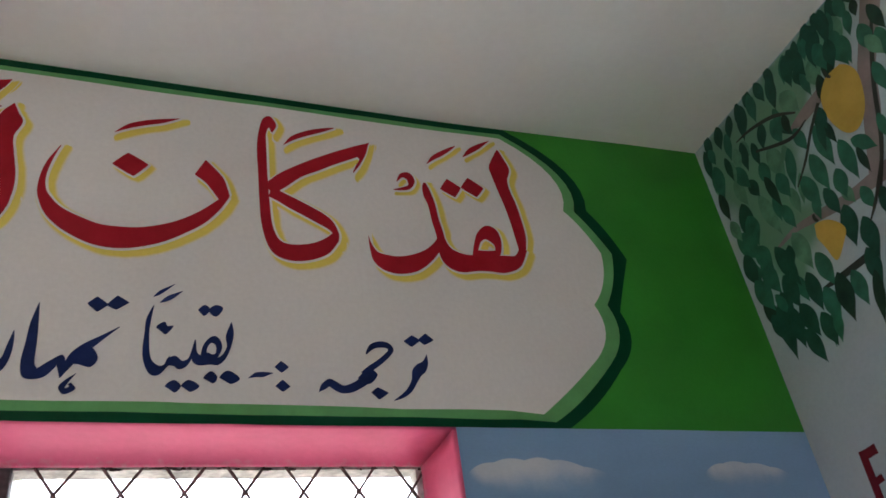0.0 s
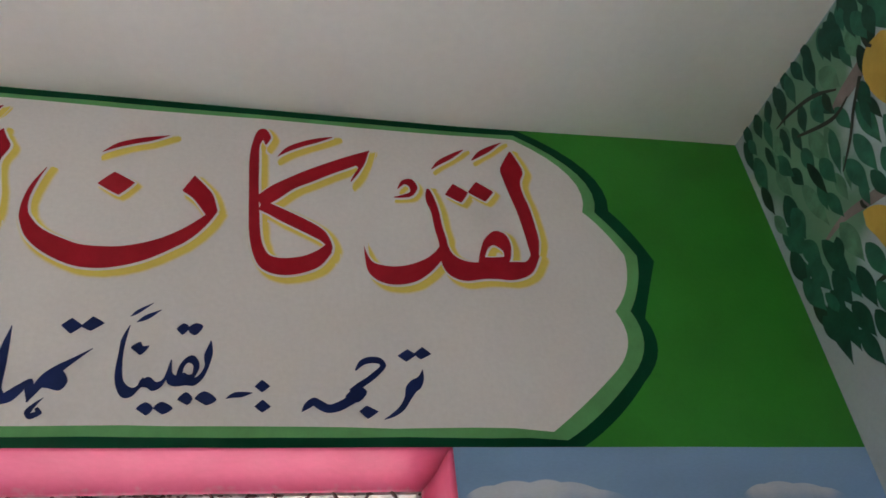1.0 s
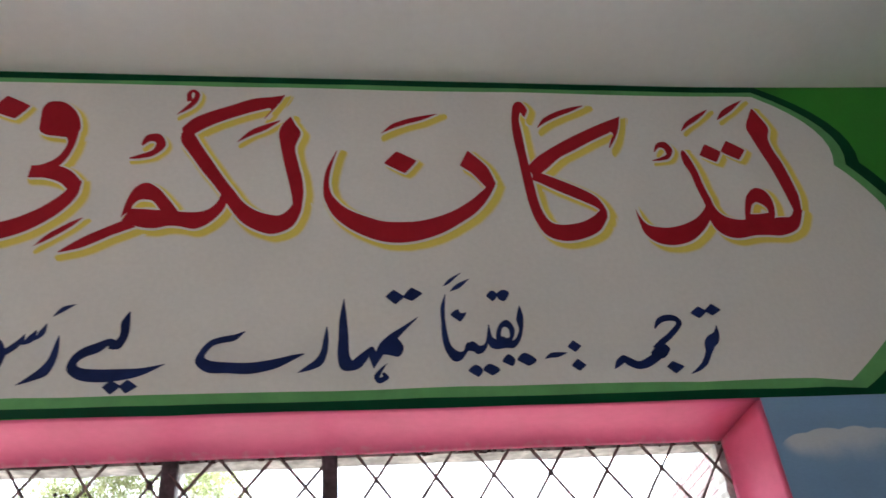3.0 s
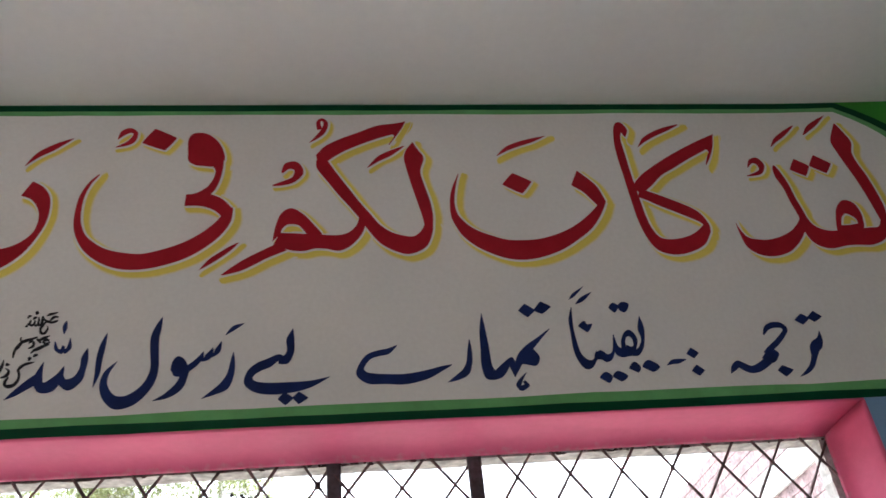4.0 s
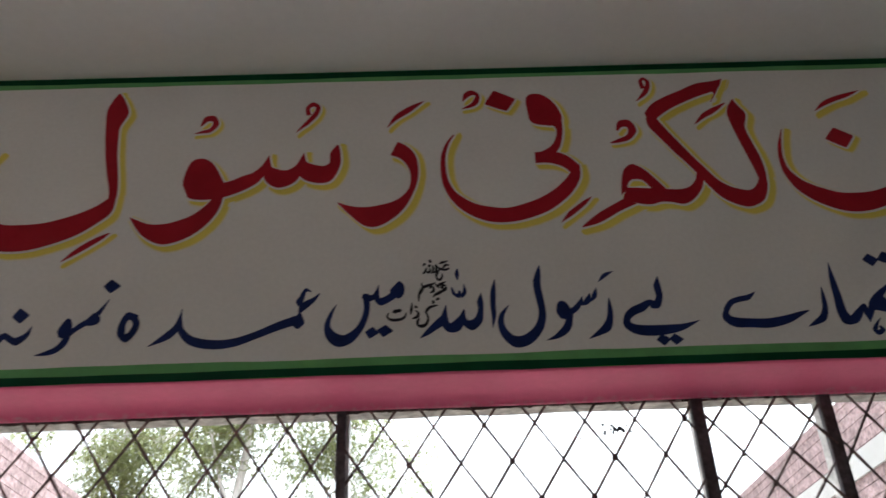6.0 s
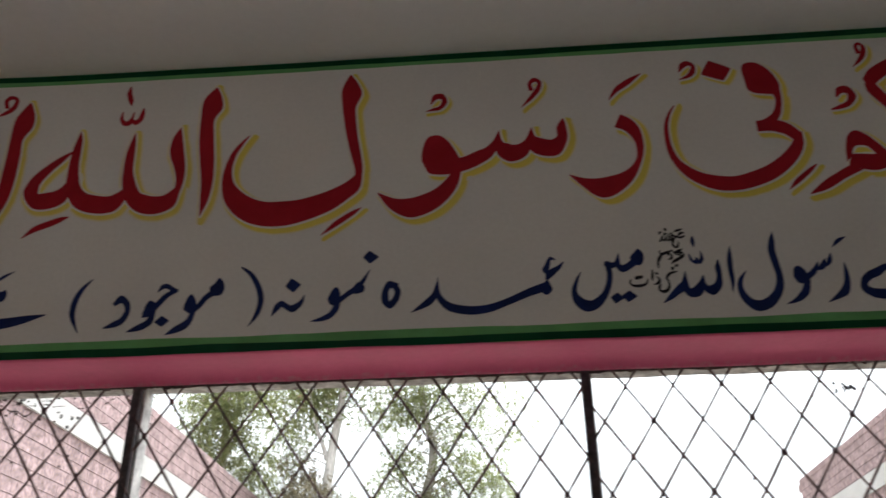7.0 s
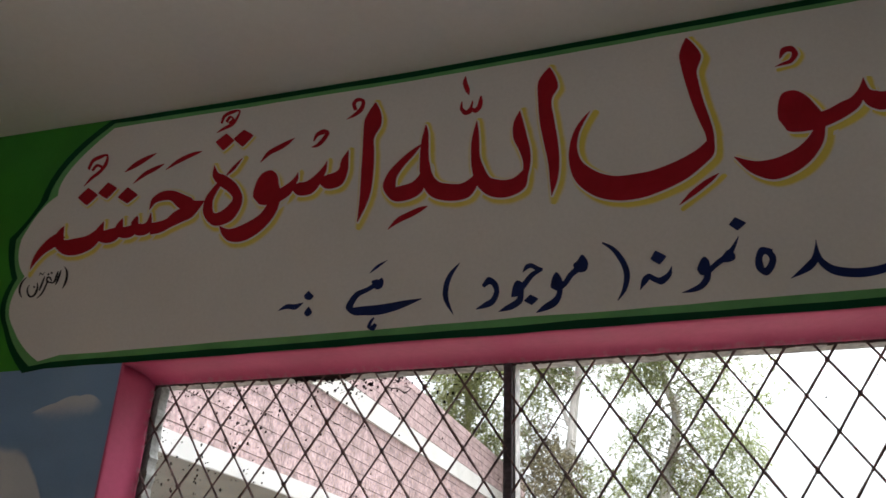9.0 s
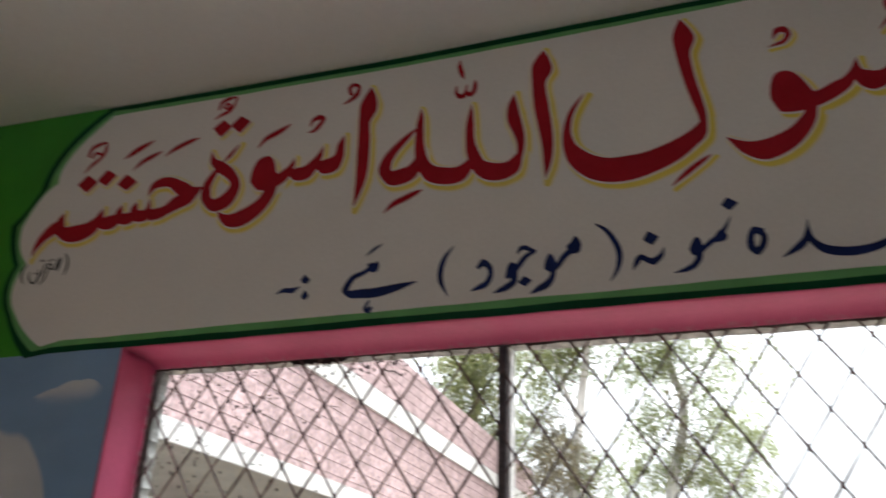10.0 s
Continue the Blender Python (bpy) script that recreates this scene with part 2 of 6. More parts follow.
def plain_room():
    bm = bmesh.new()
    box(bm, EAST, EAST + 0.2, SOUTH - 0.2, -0.0005, 0, 3.3)
    tagged(finish("wall_east", bm, pale_wall), "pale blue-grey painted wall with a painted fruit tree", "wall", kind="structure")
    bm = bmesh.new()
    box(bm, WEST - 0.2, WEST, SOUTH - 0.2, -0.0005, 0, 3.3)
    tagged(finish("wall_west", bm, orange_wall), "orange-yellow painted wall", "wall", kind="structure")
    bm = bmesh.new()
    z0, z1 = 1.0, 2.5
    edges = (WEST, -3.95, -2.95, EAST)
    for i in range(3):
        if i != 1:
            box(bm, edges[i], edges[i + 1], SOUTH - 0.2, SOUTH, 0, 3.3)
        else:
            box(bm, edges[i], edges[i + 1], SOUTH - 0.2, SOUTH, 0, z0)
            box(bm, edges[i], edges[i + 1], SOUTH - 0.2, SOUTH, z1, 3.3)
    tagged(finish("wall_south", bm, plain_wall), "plain cream rear wall with one opening", "wall", kind="structure")
    bm = bmesh.new()
    box(bm, WEST - 0.2, EAST + 0.2, SOUTH - 0.2, WALL_T, -0.15, 0)
    tagged(finish("floor", bm, floor_mat), "grey speckled terrazzo floor", "floor", kind="structure")
    # the ceiling follows the slightly uneven joint at the wall
    bm = bmesh.new()
    xs = np.linspace(WEST, EAST, 60)
    ys = (-0.0005, -0.6, -2.0, SOUTH)
    low = [[bm.verts.new((x, y, ceil_z(x) + 0.004 * noise.noise((x * 1.3, y * 1.3, 0)) * (y < -0.1))) for y in ys] for x in xs]
    top = [[bm.verts.new((x, y, 3.25)) for y in (ys[0], ys[-1])] for x in xs]
    for i in range(len(xs) - 1):
        for j in range(3):
            bm.faces.new((low[i][j], low[i][j + 1], low[i + 1][j + 1], low[i + 1][j]))
        bm.faces.new((top[i][0], top[i + 1][0], top[i + 1][1], top[i][1]))
    for f in bm.faces:
        f.smooth = True
    tagged(finish("ceiling", bm, ceiling_paint), "off-white distempered concrete ceiling", "ceiling", kind="structure")


plain_room()


# ---- paint on the north wall ----
def flat(bm, outline, y):
    """A filled patch of paint in the wall's plane; outline of (x, z)."""
    vs = [bm.verts.new((x, y, z)) for x, z in outline]
    f = bm.faces.new(vs)
    f.normal_update()
    if f.normal.y > 0:
        f.normal_flip()
    bmesh.ops.triangulate(bm, faces=[f])


def arcs(*pts):
    """A scalloped edge: every other point is the crown of a lobe between two cusps."""
    out = []
    for i in range(0, len(pts) - 2, 2):
        a, m, b = (np.array(p) for p in pts[i:i + 3])
        c = 2 * m - (a + b) / 2
        out += [tuple((1 - t) ** 2 * a + 2 * t * (1 - t) * c + t * t * b) for t in np.linspace(0, 1, 9)[:-1]]
    return out + [tuple(pts[-1])]


def wobble(x, amp=0.0016, seed=0.0):
    return amp * noise.noise((x * 5.1, seed, 0.3)) + 0.5 * amp * noise.noise((x * 17.0, seed, 1.3))


bm = bmesh.new()
xs = np.linspace(WEST, EAST, 50)
flat(bm, [(x, ceil_z(x)) for x in xs] + [(x, 2.25 + wobble(x, 0.002, 5)) for x in xs[::-1]], -0.0002)
tagged(finish("green_wall_band", bm, green_paint), "grass-green painted band under the ceiling", "painted band", kind="structure")

panel = thing("calligraphy_panel", "scalloped white lettering panel with green double border on the wall", "wall lettering")


def ring(name, mat, right, left, drop, bottom, y, label, seed):
    bm = bmesh.new()
    right, left = arcs(*right), arcs(*left)
    xs = np.linspace(left[0][0], right[0][0], 60)[1:-1]
    top = [(x, ceil_z(x) - drop + (wobble(x, 0.0025, seed) if drop > 0.003 else 0)) for x in xs]
    foot = [(x, bottom + wobble(x, 0.0025, seed + 9)) for x in np.linspace(right[-1][0], left[-1][0], 60)[1:-1]]
    flat(bm, top + right + foot + left[::-1], y)
    return part(name, bm, mat, panel, label)


ring("outer_border", dark_green,
     ((0.215, 2.949), (0.347, 2.852), (0.374, 2.745), (0.409, 2.694), (0.440, 2.626), (0.412, 2.559), (0.387, 2.496), (0.394, 2.430), (0.353, 2.368), (0.288, 2.301), (0.218, 2.250)),
     ((-3.545, 2.961), (-3.676, 2.853), (-3.727, 2.726), (-3.758, 2.672), (-3.800, 2.626), (-3.784, 2.565), (-3.751, 2.501), (-3.766, 2.431), (-3.734, 2.362), (-3.691, 2.297), (-3.637, 2.242)),
     0.001, 2.249, -0.00035, "dark bottle-green border line", 1)
ring("inner_border", light_green,
     ((0.205, 2.934), (0.327, 2.838), (0.343, 2.739), (0.377, 2.691), (0.407, 2.637), (0.392, 2.570), (0.362, 2.510), (0.371, 2.443), (0.334, 2.379), (0.261, 2.309), (0.193, 2.261)),
     ((-3.532, 2.947), (-3.657, 2.840), (-3.701, 2.731), (-3.738, 2.675), (-3.775, 2.620), (-3.761, 2.558), (-3.734, 2.503), (-3.748, 2.430), (-3.719, 2.364), (-3.677, 2.307), (-3.620, 2.258)),
     0.016, 2.265, -0.0005, "lighter green inner border line", 2)
ring("panel_field", white_panel,
     ((0.202, 2.921), (0.308, 2.832), (0.317, 2.737), (0.351, 2.694), (0.381, 2.636), (0.368, 2.566), (0.332, 2.508), (0.341, 2.446), (0.307, 2.388), (0.241, 2.329), (0.172, 2.275)),
     ((-3.530, 2.931), (-3.645, 2.824), (-3.670, 2.739), (-3.719, 2.696), (-3.757, 2.618), (-3.747, 2.556), (-3.711, 2.506), (-3.735, 2.430), (-3.702, 2.362), (-3.653, 2.309), (-3.596, 2.269)),
     0.028, 2.281, -0.00065, "off-white panel ground", 3)


def ribbon(bm, run, dx, dz, grow, y, cover=None):
    """One pull of a brush: a run of (x, z, half width across in x, in z), widened by grow and shifted."""
    run = np.array(run, float)
    half = np.linalg.norm(run[:, 2:], axis=1)
    d = np.gradient(run[:, :2], axis=0)
    d /= np.maximum(np.linalg.norm(d, axis=1), 1e-9)[:, None]
    across = run[:, 2:] / np.maximum(half, 1e-9)[:, None]
    sure = np.flatnonzero(half > 0.0014)
    for i in np.flatnonzero(half <= 0.0014):
        across[i] = across[sure[np.abs(sure - i).argmin()]] if len(sure) else (-d[i, 1], d[i, 0])
    rows_at = [(run[i, :2], across[i], half[i] + grow) for i in range(len(run))]
    if grow:
        def cap(i, sign):
            return [(run[i, :2] + sign * d[i] * grow * a, across[i], (half[i] + grow) * b) for a, b in ((0.55, 0.85), (0.9, 0.5))]
        rows_at = cap(0, -1)[::-1] + rows_at + cap(-1, 1)
    else:
        # blunt ends run a little into the next pull
        for i, sign in ((0, -1), (-1, 1)):
            if half[i] > 0.003:
                end = (run[i, :2] + sign * d[i] * 0.0025, across[i], half[i] * 0.96)
                rows_at = [end] + rows_at if i == 0 else rows_at + [end]
    rows = []
    for i, (c, n, h) in enumerate(rows_at):
        inner = max(h - 0.010, 0.25 * h)
        cols = (-h, h) if cover is None else (-h, -inner, inner, h)
        row = []
        for w in cols:
            row.append(bm.verts.new((c[0] + dx + n[0] * w, y - i * 2e-7, c[1] + dz + n[1] * w)))
            if cover is not None:
                row[-1][cover] = 1.0 if abs(w) < h else 0.0
        rows.append(row)
    for a, b in zip(rows, rows[1:]):
        for k in range(len(a) - 1):
            f = bm.faces.new((a[k], a[k + 1], b[k + 1], b[k]))
            f.normal_update()
            if f.normal.y > 0:
                f.normal_flip()


class Word:
    """A word of sign-painter's lettering, in millimetres from its own foot."""

    def __init__(self, name, ink, x, z, label):
        self.name, self.ink, self.x, self.z, self.label, self.runs, self.fills = name, ink, x, z, label, [], []

    def stroke(self, *pts):
        """Pairs of edge points (x, z, x, z) along the pull of the brush."""
        e = catmull(pts, 6) / 1000.0
        run = np.hstack([(e[:, :2] + e[:, 2:]) / 2 + (self.x, self.z), (e[:, 2:] - e[:, :2]) / 2])
        self.runs.append(run)

    def dot(self, *pts):
        """A pen dot with slightly rounded corners."""
        n = len(pts)
        for a, b in ((0.06, 0.94), (0.25, 0.75)):
            pts = [tuple(u + (v - u) * t for u, v in zip(pts[i], pts[(i + 1) % n])) for i in range(n) for t in (a, b)]
            n = len(pts)
        self.fills.append([(self.x + a / 1000, self.z + b / 1000) for a, b in pts])

    def blob(self, *pts):
        p = catmull((pts[-1], *pts, pts[0], pts[1]), 5)[5:-10]
        self.fills.append([(self.x + a / 1000, self.z + b / 1000) for a, b in p])

    def pieces(self):
        """The strokes that touch one another make one letter form."""
        items = [("run", r, r[:, :2], np.linalg.norm(r[:, 2:], axis=1)) for r in self.runs]
        for f in self.fills:
            pts = np.array(f)
            items.append(("fill", f, np.vstack([pts, (pts + np.roll(pts, 1, axis=0)) / 2]), np.full(2 * len(pts), 0.0005)))
        owner = list(range(len(items)))
        for i in range(len(items)):
            for j in range(i):
                gap = np.linalg.norm(items[i][2][:, None] - items[j][2][None], axis=2) - items[i][3][:, None] - items[j][3][None]
                if gap.min() < 0.0 and not (items[i][0] == items[j][0] == "fill"):
                    old, fresh = owner[i], owner[j]
                    owner = [fresh if o == old else o for o in owner]
        for k in sorted(set(owner)):
            yield [it for it, o in zip(items, owner) if o == k]

    def coat(self, bm, items, dx, dz, grow, y, cover=None, full=None):
        before = len(bm.verts)
        for i, (kind, it, _, _) in enumerate(items):
            level = y - i * 0.00001
            if kind == "run":
                ribbon(bm, it, dx, dz, grow, level, cover)
                continue
            c = np.mean(np.array(it), axis=0)
            if cover is None:
                out = []
                for p in it:
                    v = np.array(p) - c
                    out.append(tuple(c + v * (1 + grow / max(np.linalg.norm(v), 1e-6)) + (dx, dz)))
                flat(bm, out, level)
            else:
                self.soft_fill(bm, it, c, dx, dz, grow, level, cover)
        if full is not None:
            bm.verts.ensure_lookup_table()
            for v in bm.verts[before:]:
                v[full] = 1.0

    def soft_fill(self, bm, fill, c, dx, dz, grow, y, cover):
        rings = []
        for s, cov in ((0.0, 1.0), (0.7, 1.0), (1.0, 0.0)):
            if s == 0:
                rings.append([bm.verts.new((c[0] + dx, y, c[1] + dz))] * len(fill))
                rings[-1][0][cover] = cov
                continue
            row = []
            for p in fill:
                v = np.array(p) - c
                q = c + v * s * (1 + grow / max(np.linalg.norm(v), 1e-6)) + (dx, dz)
                row.append(bm.verts.new((q[0], y, q[1])))
                row[-1][cover] = cov
            rings.append(row)
        n = len(fill)
        for i in range(n):
            j = (i + 1) % n
            for quad in ((rings[0][i], rings[1][i], rings[1][j]), (rings[1][i], rings[2][i], rings[2][j], rings[1][j])):
                f = bm.faces.new(quad)
                f.normal_update()
                if f.normal.y > 0:
                    f.normal_flip()

    def paint(self):
        word = thing(self.name, self.label + " on white panel", "lettering", "words on the panel")
        for n, items in enumerate(self.pieces()):
            size = max(np.ptp(it[2], axis=0).max() for it in items)
            name = "letter" if size > 0.09 or len(items) > 1 else ("dot" if items[0][0] == "fill" else "mark")
            shift = n * 0.000004
            bm = bmesh.new()
            self.coat(bm, items, 0, 0, 0, -0.0013 - shift)
            ob = part(name, bm, INK[self.ink], word)
            if self.ink == "red":
                bm = bmesh.new()
                self.coat(bm, items, 0.001, -0.001, 0.0036, -0.00105 - shift)
                part("white_outline", bm, white_panel, ob, "thin white gap round the letter")
                bm = bmesh.new()
                cover = bm.verts.layers.float.new("cover")
                big, worn = name == "letter", self.x < -2.0
                if worn and name != "dot" and size < 0.15:
                    bm.free()
                    continue
                dx, dz, grow = (0.006, -0.007, 0.0135 if big else 0.007) if worn else ((0.009, -0.009, 0.0105) if big else (0.008, -0.008, 0.008 if name == "dot" else 0.0055))
                self.coat(bm, items, dx, dz, grow + 0.002, -0.0008 - shift, cover)
                if worn:
                    for v in bm.verts:
                        v[cover] *= 0.72
                else:
                    self.coat(bm, items, dx, dz, max(grow - 0.006, 0.0005), -0.00093 - shift, None, cover)
                part("yellow_edge", bm, yellow_spray, ob, "soft yellow sprayed shadow edge")


w = Word("arabic_word", "red", 0.08, 2.58, "large dark red Arabic word with yellow edge")
w.stroke((110, 306, 113, 305), (92, 274, 121, 285), (83, 252, 130, 253), (86, 227, 120, 223), (92, 193, 121, 194), (101, 149, 128, 161), (107, 103, 133, 113), (110, 68, 134, 78), (113, 33, 129, 49))
w.stroke((114, 48, 129, 42), (101, 29, 108, 3), (81, 27, 74, -14), (50, 24, 41, -14), (20, 22, 17, -15), (-3, 21, -15, -21), (-22, 26, -37, -16), (-35, 36, -52, -2), (-42, 53, -59, 22), (-44, 70, -59, 59), (-49, 101, -64, 94), (-52, 137, -67, 130), (-58, 167, -74, 156), (-64, 185, -74, 177), (-67, 189, -70, 189))
w.stroke((-195, 46, -195, 42), (-189, 24, -194, 15), (-179, 9, -189, -12), (-161, 4, -171, -30), (-140, 3, -143, -36), (-112, 10, -109, -28), (-85, 24, -81, -7), (-66, 42, -58, 21), (-57, 56, -48, 41))
w.stroke((9, 18, 18, 19), (17, 48, 29, 48), (29, 77, 35, 57), (50, 96, 43, 62), (70, 89, 52, 58), (77, 65, 60, 49), (73, 37, 60, 37), (67, 23, 55, 24))
w.stroke((16, 18, 19, 34), (35, 18, 38, 34), (57, 20, 60, 37))
w.dot((-18, 207), (11, 187), (-6, 159), (-37, 177))
w.dot((29, 217), (62, 193), (42, 166), (9, 187))
w.stroke((-126, 183, -127, 184), (-114, 195, -117, 205), (-106, 193, -98, 210), (-103, 186, -88, 190), (-104, 177, -100, 168), (-119, 169, -119, 162), (-134, 163, -135, 161))
w.stroke((-56, 240, -57, 241), (-39, 254, -43, 263), (-18, 269, -22, 280), (2, 287, 0, 294), (13, 299, 13, 301))
w.stroke((28, 272, 27, 274), (48, 286, 43, 297), (69, 302, 66, 314), (96, 329, 96, 330))
w.paint()
w = Word("arabic_word", "red", -0.35, 2.55, "large dark red Arabic word with yellow edge")
w.stroke((61, 299, 59, 301), (69, 320, 55, 311), (58, 341, 53, 308), (43, 332, 50, 298), (34, 290, 49, 285), (32, 247, 50, 249), (34, 198, 51, 200), (36, 138, 54, 143), (39, 86, 58, 86), (47, 44, 65, 58), (60, 17, 74, 44), (82, 5, 89, 39), (108, 4, 109, 40), (138, 13, 132, 46), (161, 28, 153, 58), (178, 54, 167, 71))
w.stroke((61, 164, 55, 140), (78, 155, 69, 133), (102, 143, 91, 119), (132, 127, 122, 102), (156, 112, 145, 89), (171, 96, 160, 80), (180, 70, 168, 71), (177, 52, 167, 63))
w.stroke((49, 173, 61, 148), (72, 198, 85, 168), (104, 222, 114, 196), (137, 244, 145, 215), (176, 267, 183, 239), (217, 289, 222, 261), (253, 306, 239, 271))
w.stroke((253, 304, 227, 265), (245, 274, 231, 258), (232, 246, 224, 244), (217, 222, 216, 225))
w.stroke((82, 271, 82, 272), (102, 287, 98, 297), (129, 303, 127, 316), (157, 317, 156, 328), (184, 333, 183, 335))
w.stroke((-300, 206, -300, 204), (-316, 170, -309, 169), (-323, 138, -314, 135), (-324, 104, -311, 108), (-318, 81, -302, 92), (-306, 56, -290, 78), (-284, 33, -273, 66), (-256, 15, -249, 55), (-226, 3, -224, 46), (-194, 0, -195, 44), (-159, 6, -163, 46), (-121, 21, -130, 55), (-87, 43, -99, 69), (-57, 67, -70, 89), (-33, 98, -47, 110), (-17, 128, -32, 126))
w.stroke((-58, 209, -76, 172), (-37, 185, -58, 157), (-25, 166, -46, 140), (-16, 134, -35, 123))
w.stroke((-218, 250, -218, 251), (-194, 264, -197, 274), (-167, 276, -169, 288), (-138, 287, -140, 297), (-110, 303, -110, 304))
w.dot((-192, 207), (-155, 184), (-179, 153), (-217, 177))
w.paint()
w = Word("arabic_word", "red", -0.88, 2.53, "large dark red Arabic word with yellow edge")
w.stroke((146, 309, 147, 307), (132, 289, 155, 289), (126, 267, 165, 267), (129, 240, 156, 233), (136, 200, 161, 199), (144, 161, 169, 161), (151, 126, 172, 126), (154, 104, 169, 94))
w.stroke((156, 118, 170, 110), (154, 104, 168, 86), (146, 89, 154, 54), (132, 78, 126, 39), (113, 80, 102, 43), (91, 89, 73, 61), (71, 106, 52, 89), (55, 130, 37, 116), (37, 157, 18, 146), (17, 191, -3, 176), (-6, 230, -24, 210), (-22, 260, -43, 241), (-31, 273, -45, 259))
w.stroke((-37, 243, -44, 278), (-18, 265, -28, 299), (10, 286, 0, 317), (44, 304, 38, 335), (80, 320, 76, 353), (107, 330, 111, 359), (123, 341, 133, 364))
w.stroke((133, 364, 105, 330), (122, 338, 110, 324), (99, 301, 98, 304))
w.stroke((-124, 74, -109, 92), (-119, 108, -107, 100), (-109, 136, -99, 109), (-91, 147, -87, 110), (-70, 134, -76, 106), (-51, 110, -64, 89), (-36, 89, -50, 63))
w.stroke((-109, 91, -120, 64), (-89, 90, -94, 53), (-66, 88, -69, 50), (-46, 89, -48, 55), (-31, 85, -29, 54), (-5, 84, -4, 49), (14, 90, 18, 61), (28, 106, 37, 85), (34, 126, 46, 110))
w.stroke((-123, 64, -99, 52), (-146, 51, -133, 36), (-171, 36, -156, 22), (-191, 21, -179, 10), (-210, 4, -209, 2))
w.stroke((-108, 231, -111, 234), (-98, 241, -104, 256), (-89, 241, -81, 259), (-86, 235, -69, 233), (-91, 221, -85, 210), (-108, 212, -106, 202), (-127, 203, -126, 200))
w.stroke((-33, 347, -43, 344), (-36, 361, -44, 364), (-33, 366, -33, 374), (-30, 360, -21, 362), (-34, 346, -25, 339), (-43, 330, -38, 322), (-58, 309, -58, 308))
w.stroke((54, 243, 53, 244), (78, 260, 74, 271), (102, 274, 98, 286), (128, 297, 127, 299))
w.paint()
w = Word("arabic_word", "red", -1.18, 2.54, "large dark red Arabic word with yellow edge")
w.blob((10, 302), (16, 321), (30, 326), (47, 322), (66, 304), (78, 279), (81, 254), (64, 240), (44, 241), (25, 245), (13, 259))
w.stroke((80, 264, 60, 241), (80, 236, 66, 230), (76, 208, 64, 212), (67, 181, 54, 191), (50, 164, 36, 177), (26, 161, 20, 172))
w.stroke((19, 173, 18, 146), (39, 174, 40, 146), (62, 172, 58, 141), (84, 160, 72, 133), (103, 137, 83, 121))
w.stroke((103, 140, 83, 123), (101, 110, 81, 119), (86, 81, 70, 104), (62, 55, 48, 83), (30, 32, 19, 64), (-7, 17, -13, 51), (-45, 9, -48, 42), (-84, 11, -80, 45), (-120, 27, -111, 54), (-149, 53, -136, 71), (-168, 89, -152, 90), (-174, 124, -162, 122), (-172, 170, -163, 166), (-160, 203, -155, 199), (-144, 224, -143, 221))
w.stroke((51, 4, 51, 4), (72, 18, 66, 26), (91, 33, 85, 42), (105, 46, 100, 53), (117, 61, 116, 62))
w.dot((-55, 338), (-10, 313), (-31, 280), (-77, 300))
w.stroke((-121, 309, -122, 311), (-110, 320, -117, 331), (-100, 326, -101, 339), (-94, 323, -86, 327), (-97, 315, -88, 306), (-105, 303, -101, 294), (-124, 290, -123, 289))
w.paint()
w = Word("arabic_word", "red", -1.79, 2.49, "large dark red Arabic word with yellow edge")
w.stroke((354, 257, 339, 224), (373, 244, 356, 216), (388, 220, 370, 197), (392, 187, 376, 174), (389, 158, 373, 146), (379, 129, 358, 125), (364, 100, 339, 113), (342, 76, 318, 107), (312, 58, 296, 103), (286, 60, 274, 103), (260, 83, 255, 107), (233, 114, 234, 115))
w.stroke((332, 295, 331, 296), (353, 316, 347, 326), (376, 332, 370, 345), (394, 348, 390, 356), (408, 362, 407, 363))
w.stroke((230, 255, 233, 254), (217, 234, 237, 234), (216, 211, 237, 202), (205, 203, 219, 166), (195, 204, 186, 163), (180, 209, 159, 179), (170, 215, 155, 212), (165, 236, 164, 236))
w.stroke((162, 231, 166, 229), (150, 207, 164, 198), (136, 196, 150, 166), (122, 195, 118, 153), (115, 198, 92, 170), (102, 205, 86, 201), (96, 232, 95, 233))
w.stroke((94, 230, 96, 229), (82, 207, 94, 199), (66, 191, 80, 170), (48, 184, 58, 153), (23, 172, 31, 140), (2, 168, 9, 133))
w.blob((-68, 165), (-65, 199), (-54, 224), (-32, 228), (-13, 214), (2, 188), (14, 160), (15, 135), (-7, 130), (-36, 130), (-56, 137))
w.stroke((0, 147, 14, 139), (-16, 120, 5, 101), (-41, 96, -21, 64), (-69, 83, -56, 40), (-93, 77, -95, 32), (-123, 78, -133, 54), (-159, 94, -160, 93))
w.stroke((-47, 309, -49, 310), (-35, 322, -42, 334), (-26, 322, -21, 336), (-24, 316, -12, 314), (-30, 304, -26, 295), (-44, 299, -43, 292), (-59, 292, -59, 291))
w.stroke((175, 335, 165, 334), (172, 349, 164, 354), (179, 355, 178, 367), (184, 351, 193, 355), (180, 339, 189, 332), (166, 318, 172, 310), (155, 303, 158, 298), (146, 289, 147, 288))
w.stroke((-227, 403, -224, 403), (-238, 380, -210, 381), (-244, 356, -199, 349), (-241, 319, -211, 314), (-236, 281, -210, 283), (-228, 235, -205, 239), (-218, 191, -197, 195), (-209, 157, -192, 158), (-207, 134, -193, 133))
w.stroke((-199, 148, -192, 144), (-218, 129, -196, 107), (-239, 115, -220, 82), (-273, 100, -256, 56), (-318, 87, -305, 36), (-356, 84, -349, 26), (-392, 85, -396, 28), (-420, 95, -440, 46), (-443, 111, -475, 83), (-462, 133, -488, 127), (-470, 165, -487, 169), (-465, 201, -476, 208), (-452, 230, -459, 235), (-439, 253, -440, 254))
